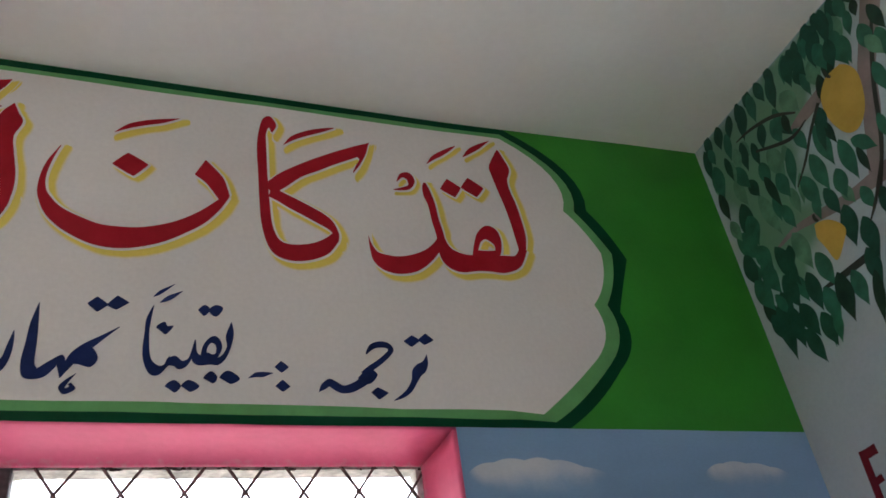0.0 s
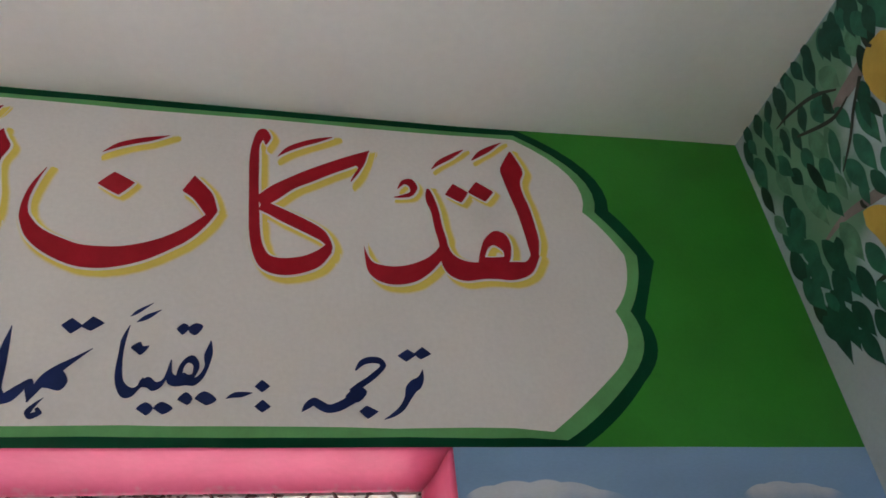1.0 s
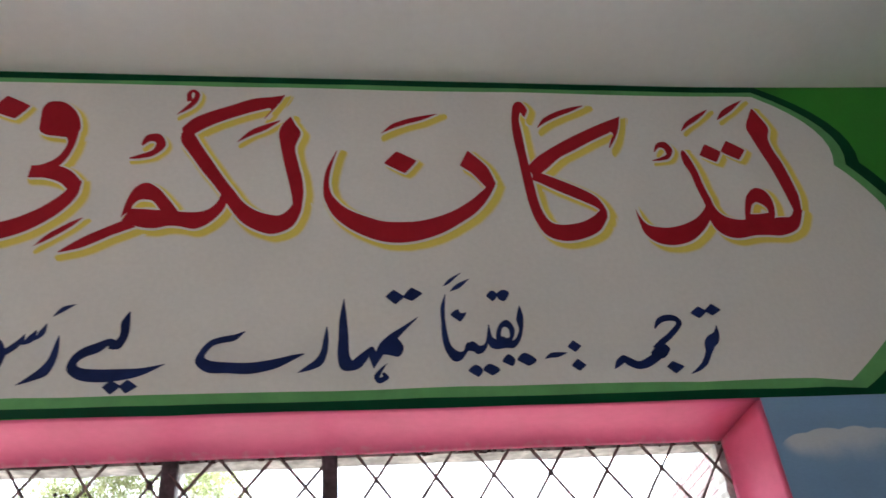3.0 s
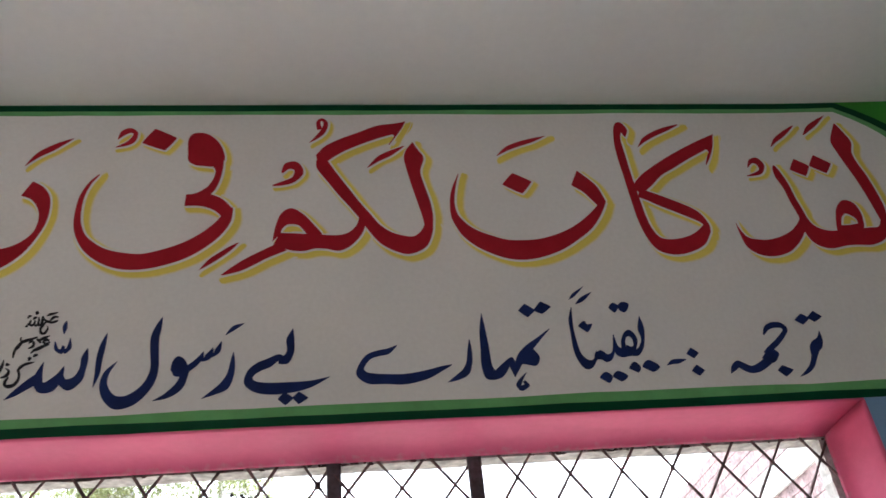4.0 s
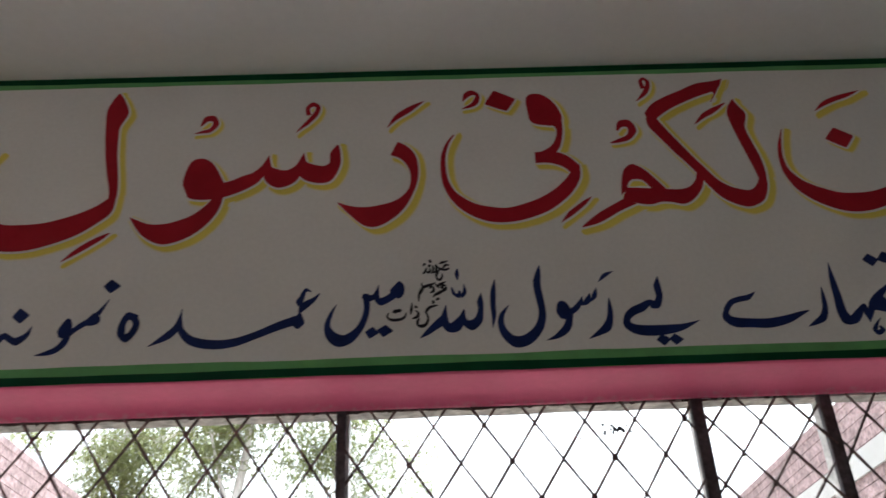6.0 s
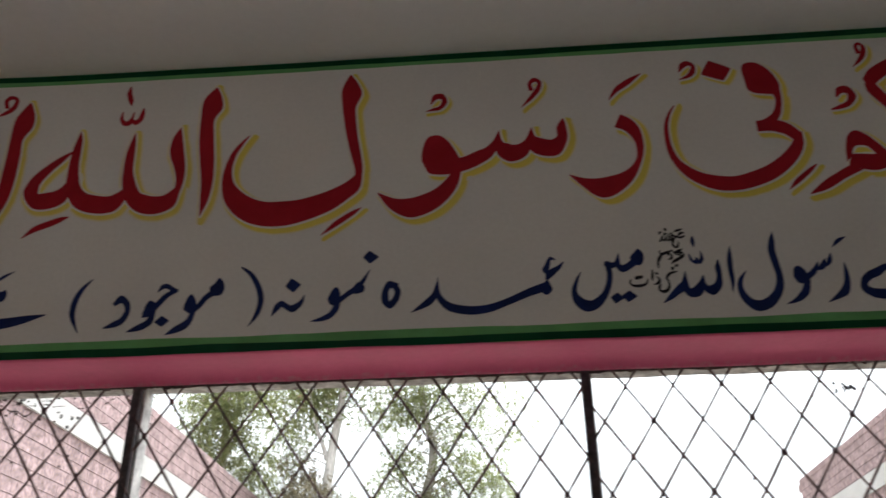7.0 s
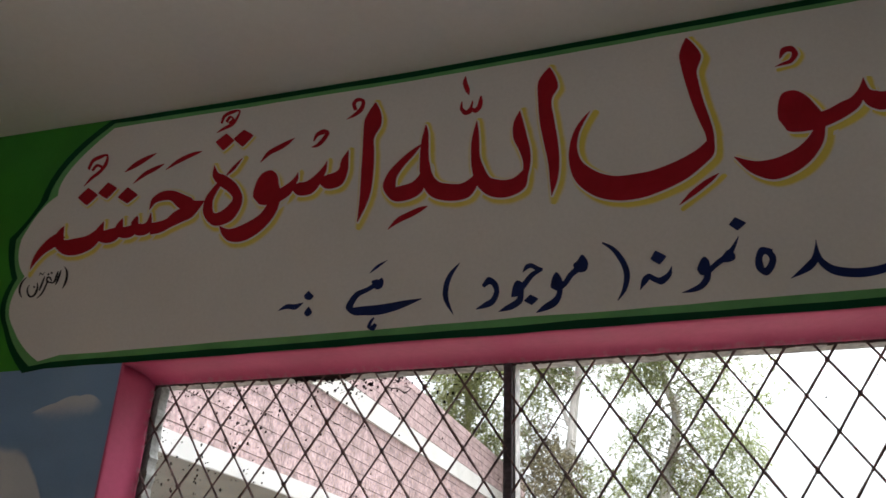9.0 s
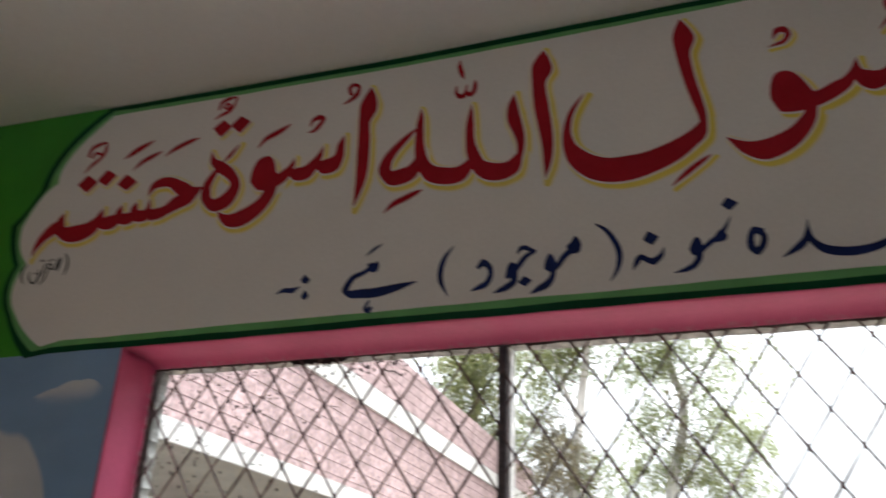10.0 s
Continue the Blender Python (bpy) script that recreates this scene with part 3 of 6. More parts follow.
w.stroke((-271, 0, -272, 1), (-245, 16, -251, 25), (-221, 33, -228, 43), (-204, 46, -209, 54), (-191, 60, -192, 61))
w.paint()
w = Word("arabic_word", "red", -2.5, 2.52, "large dark red Arabic word with yellow edge")
w.stroke((182, 359, 185, 358), (167, 342, 196, 334), (156, 319, 202, 301), (156, 277, 187, 269), (159, 217, 192, 216), (168, 159, 199, 158), (176, 110, 201, 107), (179, 69, 196, 64), (182, 28, 183, 28))
w.stroke((114, 254, 115, 255), (100, 225, 123, 221), (99, 186, 130, 187), (113, 149, 137, 151), (121, 119, 138, 116), (120, 88, 132, 84))
w.stroke((124, 103, 133, 96), (102, 84, 125, 55), (80, 81, 88, 38), (58, 87, 47, 46), (45, 95, 18, 76), (32, 122, 5, 117), (23, 151, 2, 153), (21, 186, 2, 191), (19, 216, 7, 220), (15, 245, 13, 245))
w.stroke((13, 111, 20, 108), (4, 99, 21, 84), (-19, 87, -1, 50), (-49, 91, -47, 47), (-71, 99, -91, 66), (-87, 119, -116, 112), (-98, 161, -121, 164), (-101, 205, -120, 209), (-103, 235, -115, 239), (-109, 256, -111, 257))
w.stroke((-120, 206, -118, 203), (-145, 192, -135, 180), (-172, 170, -158, 154), (-198, 141, -175, 126), (-208, 104, -176, 102), (-182, 67, -175, 101), (-144, 63, -158, 103), (-112, 79, -136, 108), (-103, 115, -120, 125), (-104, 147, -114, 150))
w.stroke((-188, -6, -189, -5), (-162, 8, -169, 20), (-132, 19, -140, 33), (-110, 30, -115, 41), (-96, 40, -97, 42))
w.stroke((-18, 375, -15, 375), (-23, 356, -11, 356), (-16, 333, -5, 336), (-7, 319, -6, 319))
w.stroke((-25, 305, -22, 305), (-28, 285, -20, 287), (-17, 267, -13, 279), (0, 269, -9, 281), (3, 284, -4, 287), (4, 302, 1, 303))
w.stroke((-3, 279, 2, 285), (10, 267, 8, 281), (24, 278, 14, 287), (27, 297, 17, 300), (24, 312, 21, 313))
w.paint()
w = Word("arabic_word", "red", -3, 2.54, "large dark red Arabic word with yellow edge")
w.stroke((254, 325, 258, 324), (240, 302, 273, 290), (230, 277, 275, 256), (230, 234, 260, 224), (232, 190, 263, 183), (233, 135, 265, 129), (235, 83, 262, 76), (235, 44, 251, 37), (234, 4, 236, 3))
w.stroke((208, 315, 198, 314), (203, 330, 192, 335), (209, 336, 205, 348), (217, 334, 226, 337), (214, 319, 225, 310), (201, 305, 207, 295), (181, 290, 182, 289))
w.stroke((194, 200, 196, 199), (179, 177, 198, 169), (174, 151, 198, 138), (160, 143, 184, 106), (147, 141, 144, 103), (138, 139, 117, 138), (142, 154, 131, 160), (141, 179, 139, 179))
w.stroke((139, 177, 142, 175), (127, 159, 140, 149), (107, 140, 129, 118), (89, 130, 107, 94), (72, 130, 69, 97), (64, 128, 49, 128), (68, 140, 59, 144), (66, 159, 64, 159))
w.stroke((64, 157, 67, 155), (50, 139, 64, 129), (30, 126, 52, 102), (13, 118, 32, 88), (-4, 115, 12, 80))
w.blob((-52, 108), (-50, 144), (-37, 170), (-12, 177), (8, 160), (18, 128), (31, 103), (17, 86), (-5, 80), (-33, 86))
w.stroke((5, 104, 26, 92), (-8, 83, 21, 63), (-25, 58, 3, 31), (-52, 42, -26, 5), (-82, 31, -63, -10), (-99, 28, -100, -5), (-114, 30, -124, 16), (-134, 40, -135, 39))
w.stroke((-180, 217, -179, 216), (-180, 186, -164, 193), (-158, 158, -142, 182), (-127, 134, -106, 153), (-110, 114, -82, 113), (-116, 98, -85, 77), (-133, 83, -107, 48), (-151, 77, -152, 43), (-161, 85, -188, 80), (-166, 113, -190, 123), (-158, 139, -173, 151), (-149, 155, -161, 165))
w.stroke((-138, 180, -140, 183), (-117, 195, -126, 203), (-99, 224, -101, 226))
w.dot((-160, 310), (-131, 282), (-161, 256), (-190, 288))
w.dot((-109, 312), (-76, 289), (-104, 258), (-137, 288))
w.stroke((-177, 343, -184, 347), (-170, 361, -179, 369), (-149, 368, -155, 379), (-134, 371, -129, 374), (-139, 355, -132, 349), (-150, 340, -143, 330), (-173, 330, -167, 321), (-191, 317, -190, 315))
w.stroke((-161, 343, -169, 351), (-155, 354, -159, 363), (-151, 352, -143, 350), (-159, 344, -153, 337))
w.stroke((99, 240, 96, 242), (109, 254, 101, 263), (125, 257, 121, 272), (130, 262, 139, 259), (117, 244, 127, 234), (106, 232, 111, 223), (93, 226, 94, 224))
w.stroke((-44, 203, -46, 205), (-20, 222, -29, 233), (10, 233, 2, 248), (31, 246, 25, 256), (43, 259, 42, 261))
w.paint()
w = Word("arabic_word", "red", -3.45, 2.53, "small dark red Arabic word with yellow edge")
w.stroke((97, 123, 95, 124), (111, 141, 96, 154), (135, 145, 122, 172), (157, 141, 159, 170), (181, 120, 195, 153), (213, 98, 218, 141), (243, 102, 229, 132), (259, 125, 257, 128))
w.stroke((239, 126, 250, 111), (207, 120, 232, 86), (175, 108, 200, 74), (153, 90, 171, 64), (128, 85, 145, 53), (103, 85, 116, 51))
w.stroke((102, 115, 104, 114), (95, 90, 112, 82), (83, 85, 107, 55), (77, 87, 68, 56), (65, 88, 47, 90), (63, 111, 61, 112))
w.stroke((61, 109, 65, 108), (51, 88, 72, 76), (36, 84, 58, 52), (28, 84, 20, 55), (19, 85, 0, 87), (18, 109, 16, 110))
w.stroke((16, 107, 19, 106), (1, 87, 25, 70), (-21, 83, 4, 45), (-37, 80, -37, 48), (-44, 75, -63, 79), (-41, 107, -43, 108))
w.stroke((-44, 107, -40, 105), (-62, 86, -37, 69), (-90, 72, -58, 35), (-129, 69, -105, 20), (-149, 68, -154, 29), (-161, 71, -195, 66), (-164, 84, -188, 96), (-170, 110, -171, 112))
w.stroke((-182, 95, -160, 74), (-212, 80, -184, 52), (-236, 54, -213, 36), (-249, 23, -234, 14), (-249, -7, -248, -8))
w.dot((-121, 220), (-80, 191), (-111, 163), (-150, 193))
w.dot((-58, 227), (-22, 204), (-49, 174), (-85, 197))
w.dot((10, 203), (51, 173), (21, 151), (-16, 175))
w.stroke((-130, 277, -140, 283), (-123, 298, -133, 308), (-102, 306, -109, 318), (-85, 311, -81, 316), (-86, 291, -74, 286), (-98, 270, -89, 261), (-122, 252, -113, 244), (-138, 227, -136, 225))
w.stroke((-116, 270, -125, 277), (-107, 281, -113, 291), (-93, 275, -93, 284))
w.stroke((-10, 249, -11, 251), (26, 260, 15, 275), (58, 277, 49, 289), (82, 293, 81, 295))
w.stroke((27, 209, 25, 210), (60, 227, 50, 238), (92, 240, 84, 252), (114, 255, 112, 257))
w.stroke((122, 236, 121, 238), (160, 251, 152, 263), (200, 265, 194, 277), (225, 275, 224, 277))
w.paint()
w = Word("small_arabic_word", "black", -3.64, 2.45, "small black brushed Arabic word in brackets")
w.stroke((53, 71, 54, 72), (63, 56, 69, 57), (67, 38, 75, 36), (66, 21, 73, 19), (65, 8, 66, 7))
w.stroke((45, 62, 48, 61), (42, 52, 49, 49), (39, 34, 46, 31), (39, 21, 41, 20))
w.stroke((36, 60, 39, 59), (33, 50, 40, 47), (31, 34, 37, 30), (26, 30, 28, 26), (19, 33, 18, 29))
w.stroke((26, 32, 23, 32), (18, 45, 15, 42), (5, 47, 11, 42), (6, 34, 10, 35), (19, 28, 20, 32))
w.stroke((8, 36, 14, 33), (6, 23, 12, 21), (0, 4, 6, 1), (-11, -11, -9, -12))
w.dot((22, 56), (17, 61), (13, 57), (19, 52))
w.dot((12, 54), (8, 58), (4, 54), (9, 49))
w.stroke((-3, 50, -1, 49), (-7, 40, -1, 37), (-10, 22, -3, 19), (-10, 10, -7, 9))
w.stroke((-21, 53, -23, 54), (-17, 57, -20, 62), (-10, 53, -12, 57), (-5, 61, -6, 62))
w.stroke((-23, 33, -20, 33), (-20, 18, -13, 16), (-24, 2, -17, -2), (-33, -2, -33, -7), (-42, 7, -48, 6), (-47, 19, -52, 20), (-45, 29, -47, 30))
w.dot((-33, 22), (-30, 26), (-24, 22), (-27, 18))
w.stroke((-64, 53, -62, 52), (-77, 42, -70, 39), (-80, 25, -72, 23), (-74, 8, -68, 9), (-61, -5, -60, -4))
w.paint()
w = Word("urdu_word", "blue", -0.11, 2.29, "dark blue brushed Urdu word")
w.stroke((79, 91, 80, 91), (71, 78, 80, 73), (59, 71, 74, 58), (50, 59, 66, 51), (47, 42, 57, 38), (38, 26, 45, 20), (27, 15, 30, 9), (13, 4, 13, 3))
w.dot((40, 115), (57, 128), (72, 118), (54, 104))
w.dot((66, 119), (82, 133), (97, 120), (78, 109))
w.stroke((-27, 86, -29, 88), (-16, 96, -21, 104), (-5, 100, -5, 112), (7, 100, 13, 110), (11, 96, 21, 97), (5, 89, 11, 82), (-11, 75, -5, 67), (-24, 66, -18, 57), (-37, 55, -31, 46))
w.blob((-27, 61), (-12, 52), (-15, 42), (-26, 32), (-41, 34), (-44, 44))
w.stroke((-33, 47, -26, 34), (-45, 39, -39, 25), (-59, 31, -56, 16), (-70, 28, -74, 14), (-81, 34, -88, 21), (-93, 39, -93, 25), (-106, 29, -99, 21), (-111, 15, -110, 15))
w.dot((-25, 17), (-13, 27), (6, 17), (-12, 4))
w.paint()
w = Word("punctuation", "blue", -0.29, 2.3, "dark blue painted colon and dash")
w.dot((-1, 46), (10, 58), (23, 47), (11, 36))
w.dot((0, 13), (12, 25), (25, 13), (12, 3))
w.stroke((-41, 25, -41, 26), (-30, 27, -31, 35), (-18, 28, -19, 37), (-3, 35, -3, 36))
w.paint()
w = Word("urdu_word", "blue", -0.41, 2.3, "dark blue brushed Urdu word")
w.stroke((-69, 147, -68, 146), (-78, 122, -71, 119), (-79, 97, -72, 97), (-80, 67, -70, 69), (-77, 46, -67, 54), (-70, 30, -61, 45), (-62, 24, -53, 41), (-52, 27, -47, 44), (-43, 39, -44, 52), (-38, 44, -41, 57))
w.stroke((-42, 54, -40, 42), (-34, 59, -33, 41), (-28, 57, -26, 36), (-21, 51, -16, 40), (-13, 55, -9, 51), (-9, 66, -4, 68), (-4, 89, -2, 88))
w.stroke((-5, 84, -2, 84), (-8, 64, 0, 68), (-6, 50, 5, 62), (4, 44, 13, 56), (20, 46, 23, 57), (33, 46, 32, 59), (44, 58, 39, 65), (51, 76, 45, 79), (55, 96, 43, 96), (55, 109, 46, 109), (52, 124, 51, 123))
w.stroke((5, 56, 15, 60), (8, 76, 15, 72), (16, 91, 18, 81), (26, 97, 23, 84), (34, 91, 28, 80), (38, 79, 29, 73), (35, 66, 28, 66), (27, 53, 23, 64), (13, 52, 18, 67))
w.blob((-1, 142), (9, 153), (18, 145), (8, 132))
w.blob((15, 144), (26, 154), (38, 149), (29, 133), (19, 136))
w.blob((-63, 107), (-51, 118), (-46, 111), (-37, 111), (-49, 95))
w.blob((-44, 7), (-32, 18), (-21, 9), (-30, -3))
w.blob((-21, 8), (-10, 19), (6, 9), (-8, -1))
w.blob((11, 22), (22, 35), (32, 25), (25, 14))
w.blob((35, 24), (48, 37), (66, 24), (51, 14))
w.stroke((-70, 162, -70, 163), (-58, 169, -61, 175), (-39, 188, -39, 189))
w.stroke((-59, 152, -60, 153), (-43, 159, -48, 166), (-26, 176, -26, 177))
w.paint()
w = Word("urdu_word", "blue", -0.65, 2.29, "dark blue brushed Urdu word")
w.stroke((8, 150, 9, 150), (1, 115, 12, 116), (-1, 82, 14, 84), (-3, 47, 15, 51), (4, 24, 19, 41), (28, 25, 21, 41), (43, 42, 35, 53), (44, 47, 51, 63), (46, 41, 57, 45), (51, 26, 53, 26))
w.stroke((124, 115, 125, 114), (101, 99, 105, 93), (77, 83, 87, 73), (61, 66, 73, 58), (53, 44, 62, 41), (50, 26, 52, 26))
w.blob((87, 78), (99, 61), (91, 45), (74, 48), (61, 51), (70, 66))
w.stroke((72, 34, 72, 33), (59, 23, 64, 20), (51, 11, 60, 11), (59, 0, 60, 10), (74, 9, 65, 12), (67, 19, 63, 16))
w.stroke((-19, 100, -18, 100), (-24, 78, -16, 78), (-28, 57, -18, 54), (-36, 43, -26, 34), (-47, 34, -43, 25), (-62, 22, -62, 21))
w.stroke((-143, 94, -142, 93), (-159, 88, -156, 78), (-176, 85, -174, 74), (-194, 78, -188, 69), (-207, 61, -198, 56), (-212, 41, -198, 49), (-194, 25, -189, 44), (-165, 23, -163, 41), (-131, 21, -131, 40), (-95, 29, -97, 45), (-70, 42, -72, 51), (-53, 52, -53, 54))
w.dot((74, 153), (88, 167), (106, 153), (90, 138))
w.dot((101, 152), (117, 171), (136, 159), (117, 144))
w.paint()
w = Word("urdu_word", "blue", -0.98, 2.28, "dark blue brushed Urdu word")
w.stroke((14, 142, 15, 142), (4, 123, 17, 122), (5, 102, 17, 99), (-1, 91, 8, 78), (-6, 91, -6, 77))
w.stroke((4, 88, -4, 77), (-8, 95, -8, 83), (-28, 87, -21, 72), (-44, 80, -36, 66), (-58, 66, -47, 58), (-62, 44, -48, 51), (-44, 28, -38, 46), (-15, 23, -15, 44), (19, 26, 17, 44), (47, 34, 44, 45), (75, 50, 75, 51))
w.dot((-9, 15), (2, 27), (18, 16), (4, 3))
w.dot((14, 16), (25, 27), (41, 15), (25, 4))
w.paint()
w = Word("urdu_word", "blue", -1.15, 2.3, "dark blue brushed Urdu word")
w.stroke((88, 82, 89, 82), (84, 63, 92, 62), (80, 43, 91, 39), (71, 28, 83, 17), (60, 17, 65, 8), (43, 2, 43, 1))
w.stroke((75, 114, 74, 115), (90, 124, 85, 131), (104, 135, 104, 136))
w.stroke((68, 103, 69, 103), (59, 89, 67, 83), (57, 82, 51, 73), (56, 91, 55, 92))
w.stroke((55, 92, 56, 91), (44, 79, 52, 71), (42, 74, 36, 68), (41, 85, 40, 86))
w.stroke((40, 85, 41, 84), (29, 72, 36, 65), (17, 62, 23, 52), (4, 55, 9, 45))
w.blob((-9, 54), (-7, 70), (0, 78), (10, 74), (17, 61), (18, 45), (6, 41), (-4, 44))
w.stroke((9, 51, 20, 47), (3, 34, 15, 26), (-3, 25, 5, 13), (-16, 12, -12, 4), (-32, 2, -32, 1))
w.stroke((-31, 153, -30, 153), (-40, 136, -30, 132), (-46, 114, -32, 112), (-44, 86, -30, 86), (-41, 61, -28, 59), (-45, 41, -31, 35), (-55, 25, -43, 12), (-72, 13, -63, -6), (-86, 12, -89, -10), (-96, 19, -109, 9), (-104, 34, -116, 34), (-103, 52, -111, 56), (-93, 73, -94, 73))
w.paint()
w = Word("urdu_word", "blue", -1.33, 2.31, "dark blue brushed Urdu word")
w.stroke((64, 116, 65, 116), (56, 95, 65, 92), (53, 69, 63, 67), (54, 43, 62, 41), (54, 19, 55, 19))
w.stroke((37, 89, 38, 89), (30, 73, 41, 70), (30, 55, 40, 51), (24, 40, 36, 30), (14, 35, 18, 15), (10, 37, -1, 30), (7, 45, -1, 47), (6, 59, 6, 59))
w.stroke((5, 56, 7, 55), (-5, 43, 6, 35), (-16, 33, -5, 15), (-21, 31, -26, 14), (-23, 35, -38, 34), (-25, 48, -34, 51), (-26, 67, -27, 67))
w.stroke((-33, 48, -26, 41), (-44, 39, -33, 27), (-54, 29, -46, 18), (-64, 18, -58, 10), (-75, 4, -74, 3))
w.stroke((-16, 103, -14, 103), (-14, 88, -9, 92), (-1, 80, -5, 89), (1, 94, -3, 96))
w.stroke((-2, 92, 2, 94), (3, 80, 2, 89), (12, 91, 5, 94), (8, 109, 7, 109))
w.stroke((-4, 141, -2, 141), (-8, 130, 0, 128), (-4, 116, -3, 116))
w.paint()
w = Word("small_urdu_word", "black", -1.39, 2.34, "small black brushed Urdu words")
w.stroke((40, 129, 41, 127), (34, 128, 36, 124), (28, 127, 30, 122), (24, 123, 24, 121))
w.stroke((43, 120, 43, 117), (36, 122, 38, 117), (31, 117, 34, 113), (30, 108, 32, 111), (37, 107, 36, 112), (44, 111, 43, 114))
w.stroke((31, 113, 31, 108), (26, 114, 25, 109), (22, 117, 20, 115), (20, 120, 19, 120))
w.stroke((25, 113, 26, 111), (19, 106, 23, 103), (16, 98, 20, 96), (19, 88, 22, 92), (27, 87, 24, 91), (31, 96, 28, 98), (29, 103, 27, 102))
w.stroke((17, 122, 19, 122), (16, 115, 21, 114), (16, 108, 20, 105), (12, 106, 14, 102))
w.stroke((11, 120, 13, 120), (11, 113, 15, 112), (10, 106, 13, 103), (7, 106, 8, 102))
w.stroke((6, 115, 8, 114), (5, 109, 9, 107), (2, 107, 4, 102), (-3, 109, -2, 105), (-5, 106, -2, 102), (-7, 103, -6, 101))
w.stroke((0, 116, 1, 116), (-2, 112, 2, 110), (-3, 107, 0, 105))
w.stroke((-5, 117, -6, 118), (-2, 120, -5, 124), (1, 122, 0, 124))
w.stroke((6, 132, 9, 132), (5, 129, 11, 127), (6, 125, 8, 124))
w.stroke((4, 115, 3, 116), (7, 116, 4, 121), (10, 119, 9, 121))
w.stroke((35, 85, 36, 84), (29, 84, 31, 80), (22, 81, 25, 76), (18, 75, 22, 74), (23, 70, 24, 74))
w.stroke((36, 77, 36, 75), (29, 80, 32, 74), (25, 72, 29, 73), (33, 67, 32, 72), (38, 72, 35, 75))
w.stroke((35, 71, 37, 67), (27, 68, 30, 63), (19, 64, 22, 58), (13, 60, 16, 56), (10, 54, 11, 52))
w.stroke((16, 46, 15, 47), (20, 47, 17, 52), (23, 49, 22, 52))
w.stroke((8, 46, 10, 48), (8, 44, 14, 44), (9, 40, 11, 39))
w.stroke((15, 79, 16, 81), (17, 75, 20, 78), (19, 74, 21, 75))
w.stroke((5, 70, 4, 72), (9, 73, 7, 78), (10, 72, 14, 73), (10, 68, 14, 64), (5, 63, 6, 61))
w.stroke((16, 84, 17, 82), (9, 82, 11, 78), (0, 80, 2, 74), (-5, 78, -5, 72), (-7, 78, -10, 77), (-8, 83, -10, 84))
w.stroke((-7, 77, -4, 74), (-11, 72, -6, 68), (-14, 67, -9, 62), (-16, 62, -12, 59), (-17, 54, -13, 53), (-16, 46, -14, 45))
w.stroke((19, 38, 20, 37), (12, 38, 14, 34), (4, 36, 6, 31), (-2, 31, 2, 27), (-5, 24, -1, 23), (-3, 19, 0, 21))
w.stroke((-4, 23, -1, 24), (-2, 16, 2, 16), (-2, 8, 2, 5), (-7, 1, -3, -4), (-13, 0, -12, -7), (-16, 0, -20, -2), (-16, 5, -21, 7), (-14, 12, -16, 13))
w.stroke((-28, 44, -27, 43), (-30, 37, -26, 35), (-32, 28, -27, 26), (-31, 20, -30, 19))
w.stroke((-23, 28, -22, 29), (-19, 23, -15, 24), (-20, 19, -15, 15), (-24, 15, -21, 11), (-28, 13, -28, 11))
w.stroke((-23, 33, -24, 35), (-21, 32, -22, 38), (-17, 33, -17, 35))
w.stroke((-71, 25, -69, 25), (-74, 17, -70, 17), (-68, 9, -67, 14), (-58, 7, -59, 13), (-46, 9, -49, 14), (-39, 15, -42, 18), (-37, 24, -39, 25))
w.stroke((-62, 24, -63, 27), (-57, 23, -60, 31), (-53, 25, -55, 31), (-49, 25, -51, 32), (-46, 29, -47, 31))
w.paint()
w = Word("urdu_word", "blue", -1.49, 2.31, "dark blue brushed Urdu word")
w.blob((49, 119), (59, 109), (58, 92), (50, 83), (40, 87), (33, 99), (40, 109))
w.stroke((40, 100, 47, 87), (27, 90, 32, 76), (19, 86, 15, 70), (14, 88, 4, 86), (13, 112, 12, 112))
w.stroke((12, 111, 13, 110), (4, 95, 12, 89), (-2, 92, -2, 79), (-12, 95, -16, 85))
w.stroke((-17, 90, -6, 93), (-14, 68, -3, 69), (-18, 47, -7, 44), (-28, 28, -18, 19), (-44, 16, -36, -2), (-54, 15, -60, -8), (-65, 21, -79, 8), (-73, 34, -84, 33), (-69, 55, -75, 58), (-62, 74, -63, 75))
w.dot((-12, 19), (2, 29), (14, 16), (-4, 5))
w.dot((9, 22), (25, 32), (39, 19), (20, 7))
w.paint()
w = Word("urdu_word", "blue", -1.73, 2.31, "dark blue brushed Urdu word")
w.stroke((131, 104, 130, 101), (121, 110, 123, 103), (114, 102, 121, 97), (110, 93, 119, 88), (104, 83, 117, 81), (110, 72, 117, 75))
w.stroke((146, 99, 147, 98), (134, 90, 139, 83), (121, 84, 128, 72), (111, 74, 120, 65), (109, 62, 113, 59))
w.blob((112, 62), (119, 49), (121, 39), (110, 29), (101, 35), (92, 46), (103, 52))
w.stroke((104, 55, 108, 37), (74, 44, 78, 28), (36, 27, 40, 13), (-1, 15, 2, -1), (-36, 13, -37, -5), (-70, 20, -76, 4), (-87, 33, -97, 25), (-94, 48, -102, 47), (-97, 76, -98, 76))
w.stroke((-100, 66, -96, 65), (-108, 44, -97, 39), (-119, 32, -109, 21), (-130, 22, -125, 12), (-149, 5, -149, 4))
w.stroke((-175, 67, -179, 52), (-194, 72, -188, 57), (-205, 51, -193, 48), (-205, 28, -192, 34), (-189, 14, -191, 30), (-174, 29, -185, 36), (-169, 50, -181, 49), (-176, 65, -187, 59))
w.paint()
w = Word("urdu_word", "blue", -2.04, 2.3, "dark blue brushed Urdu word")
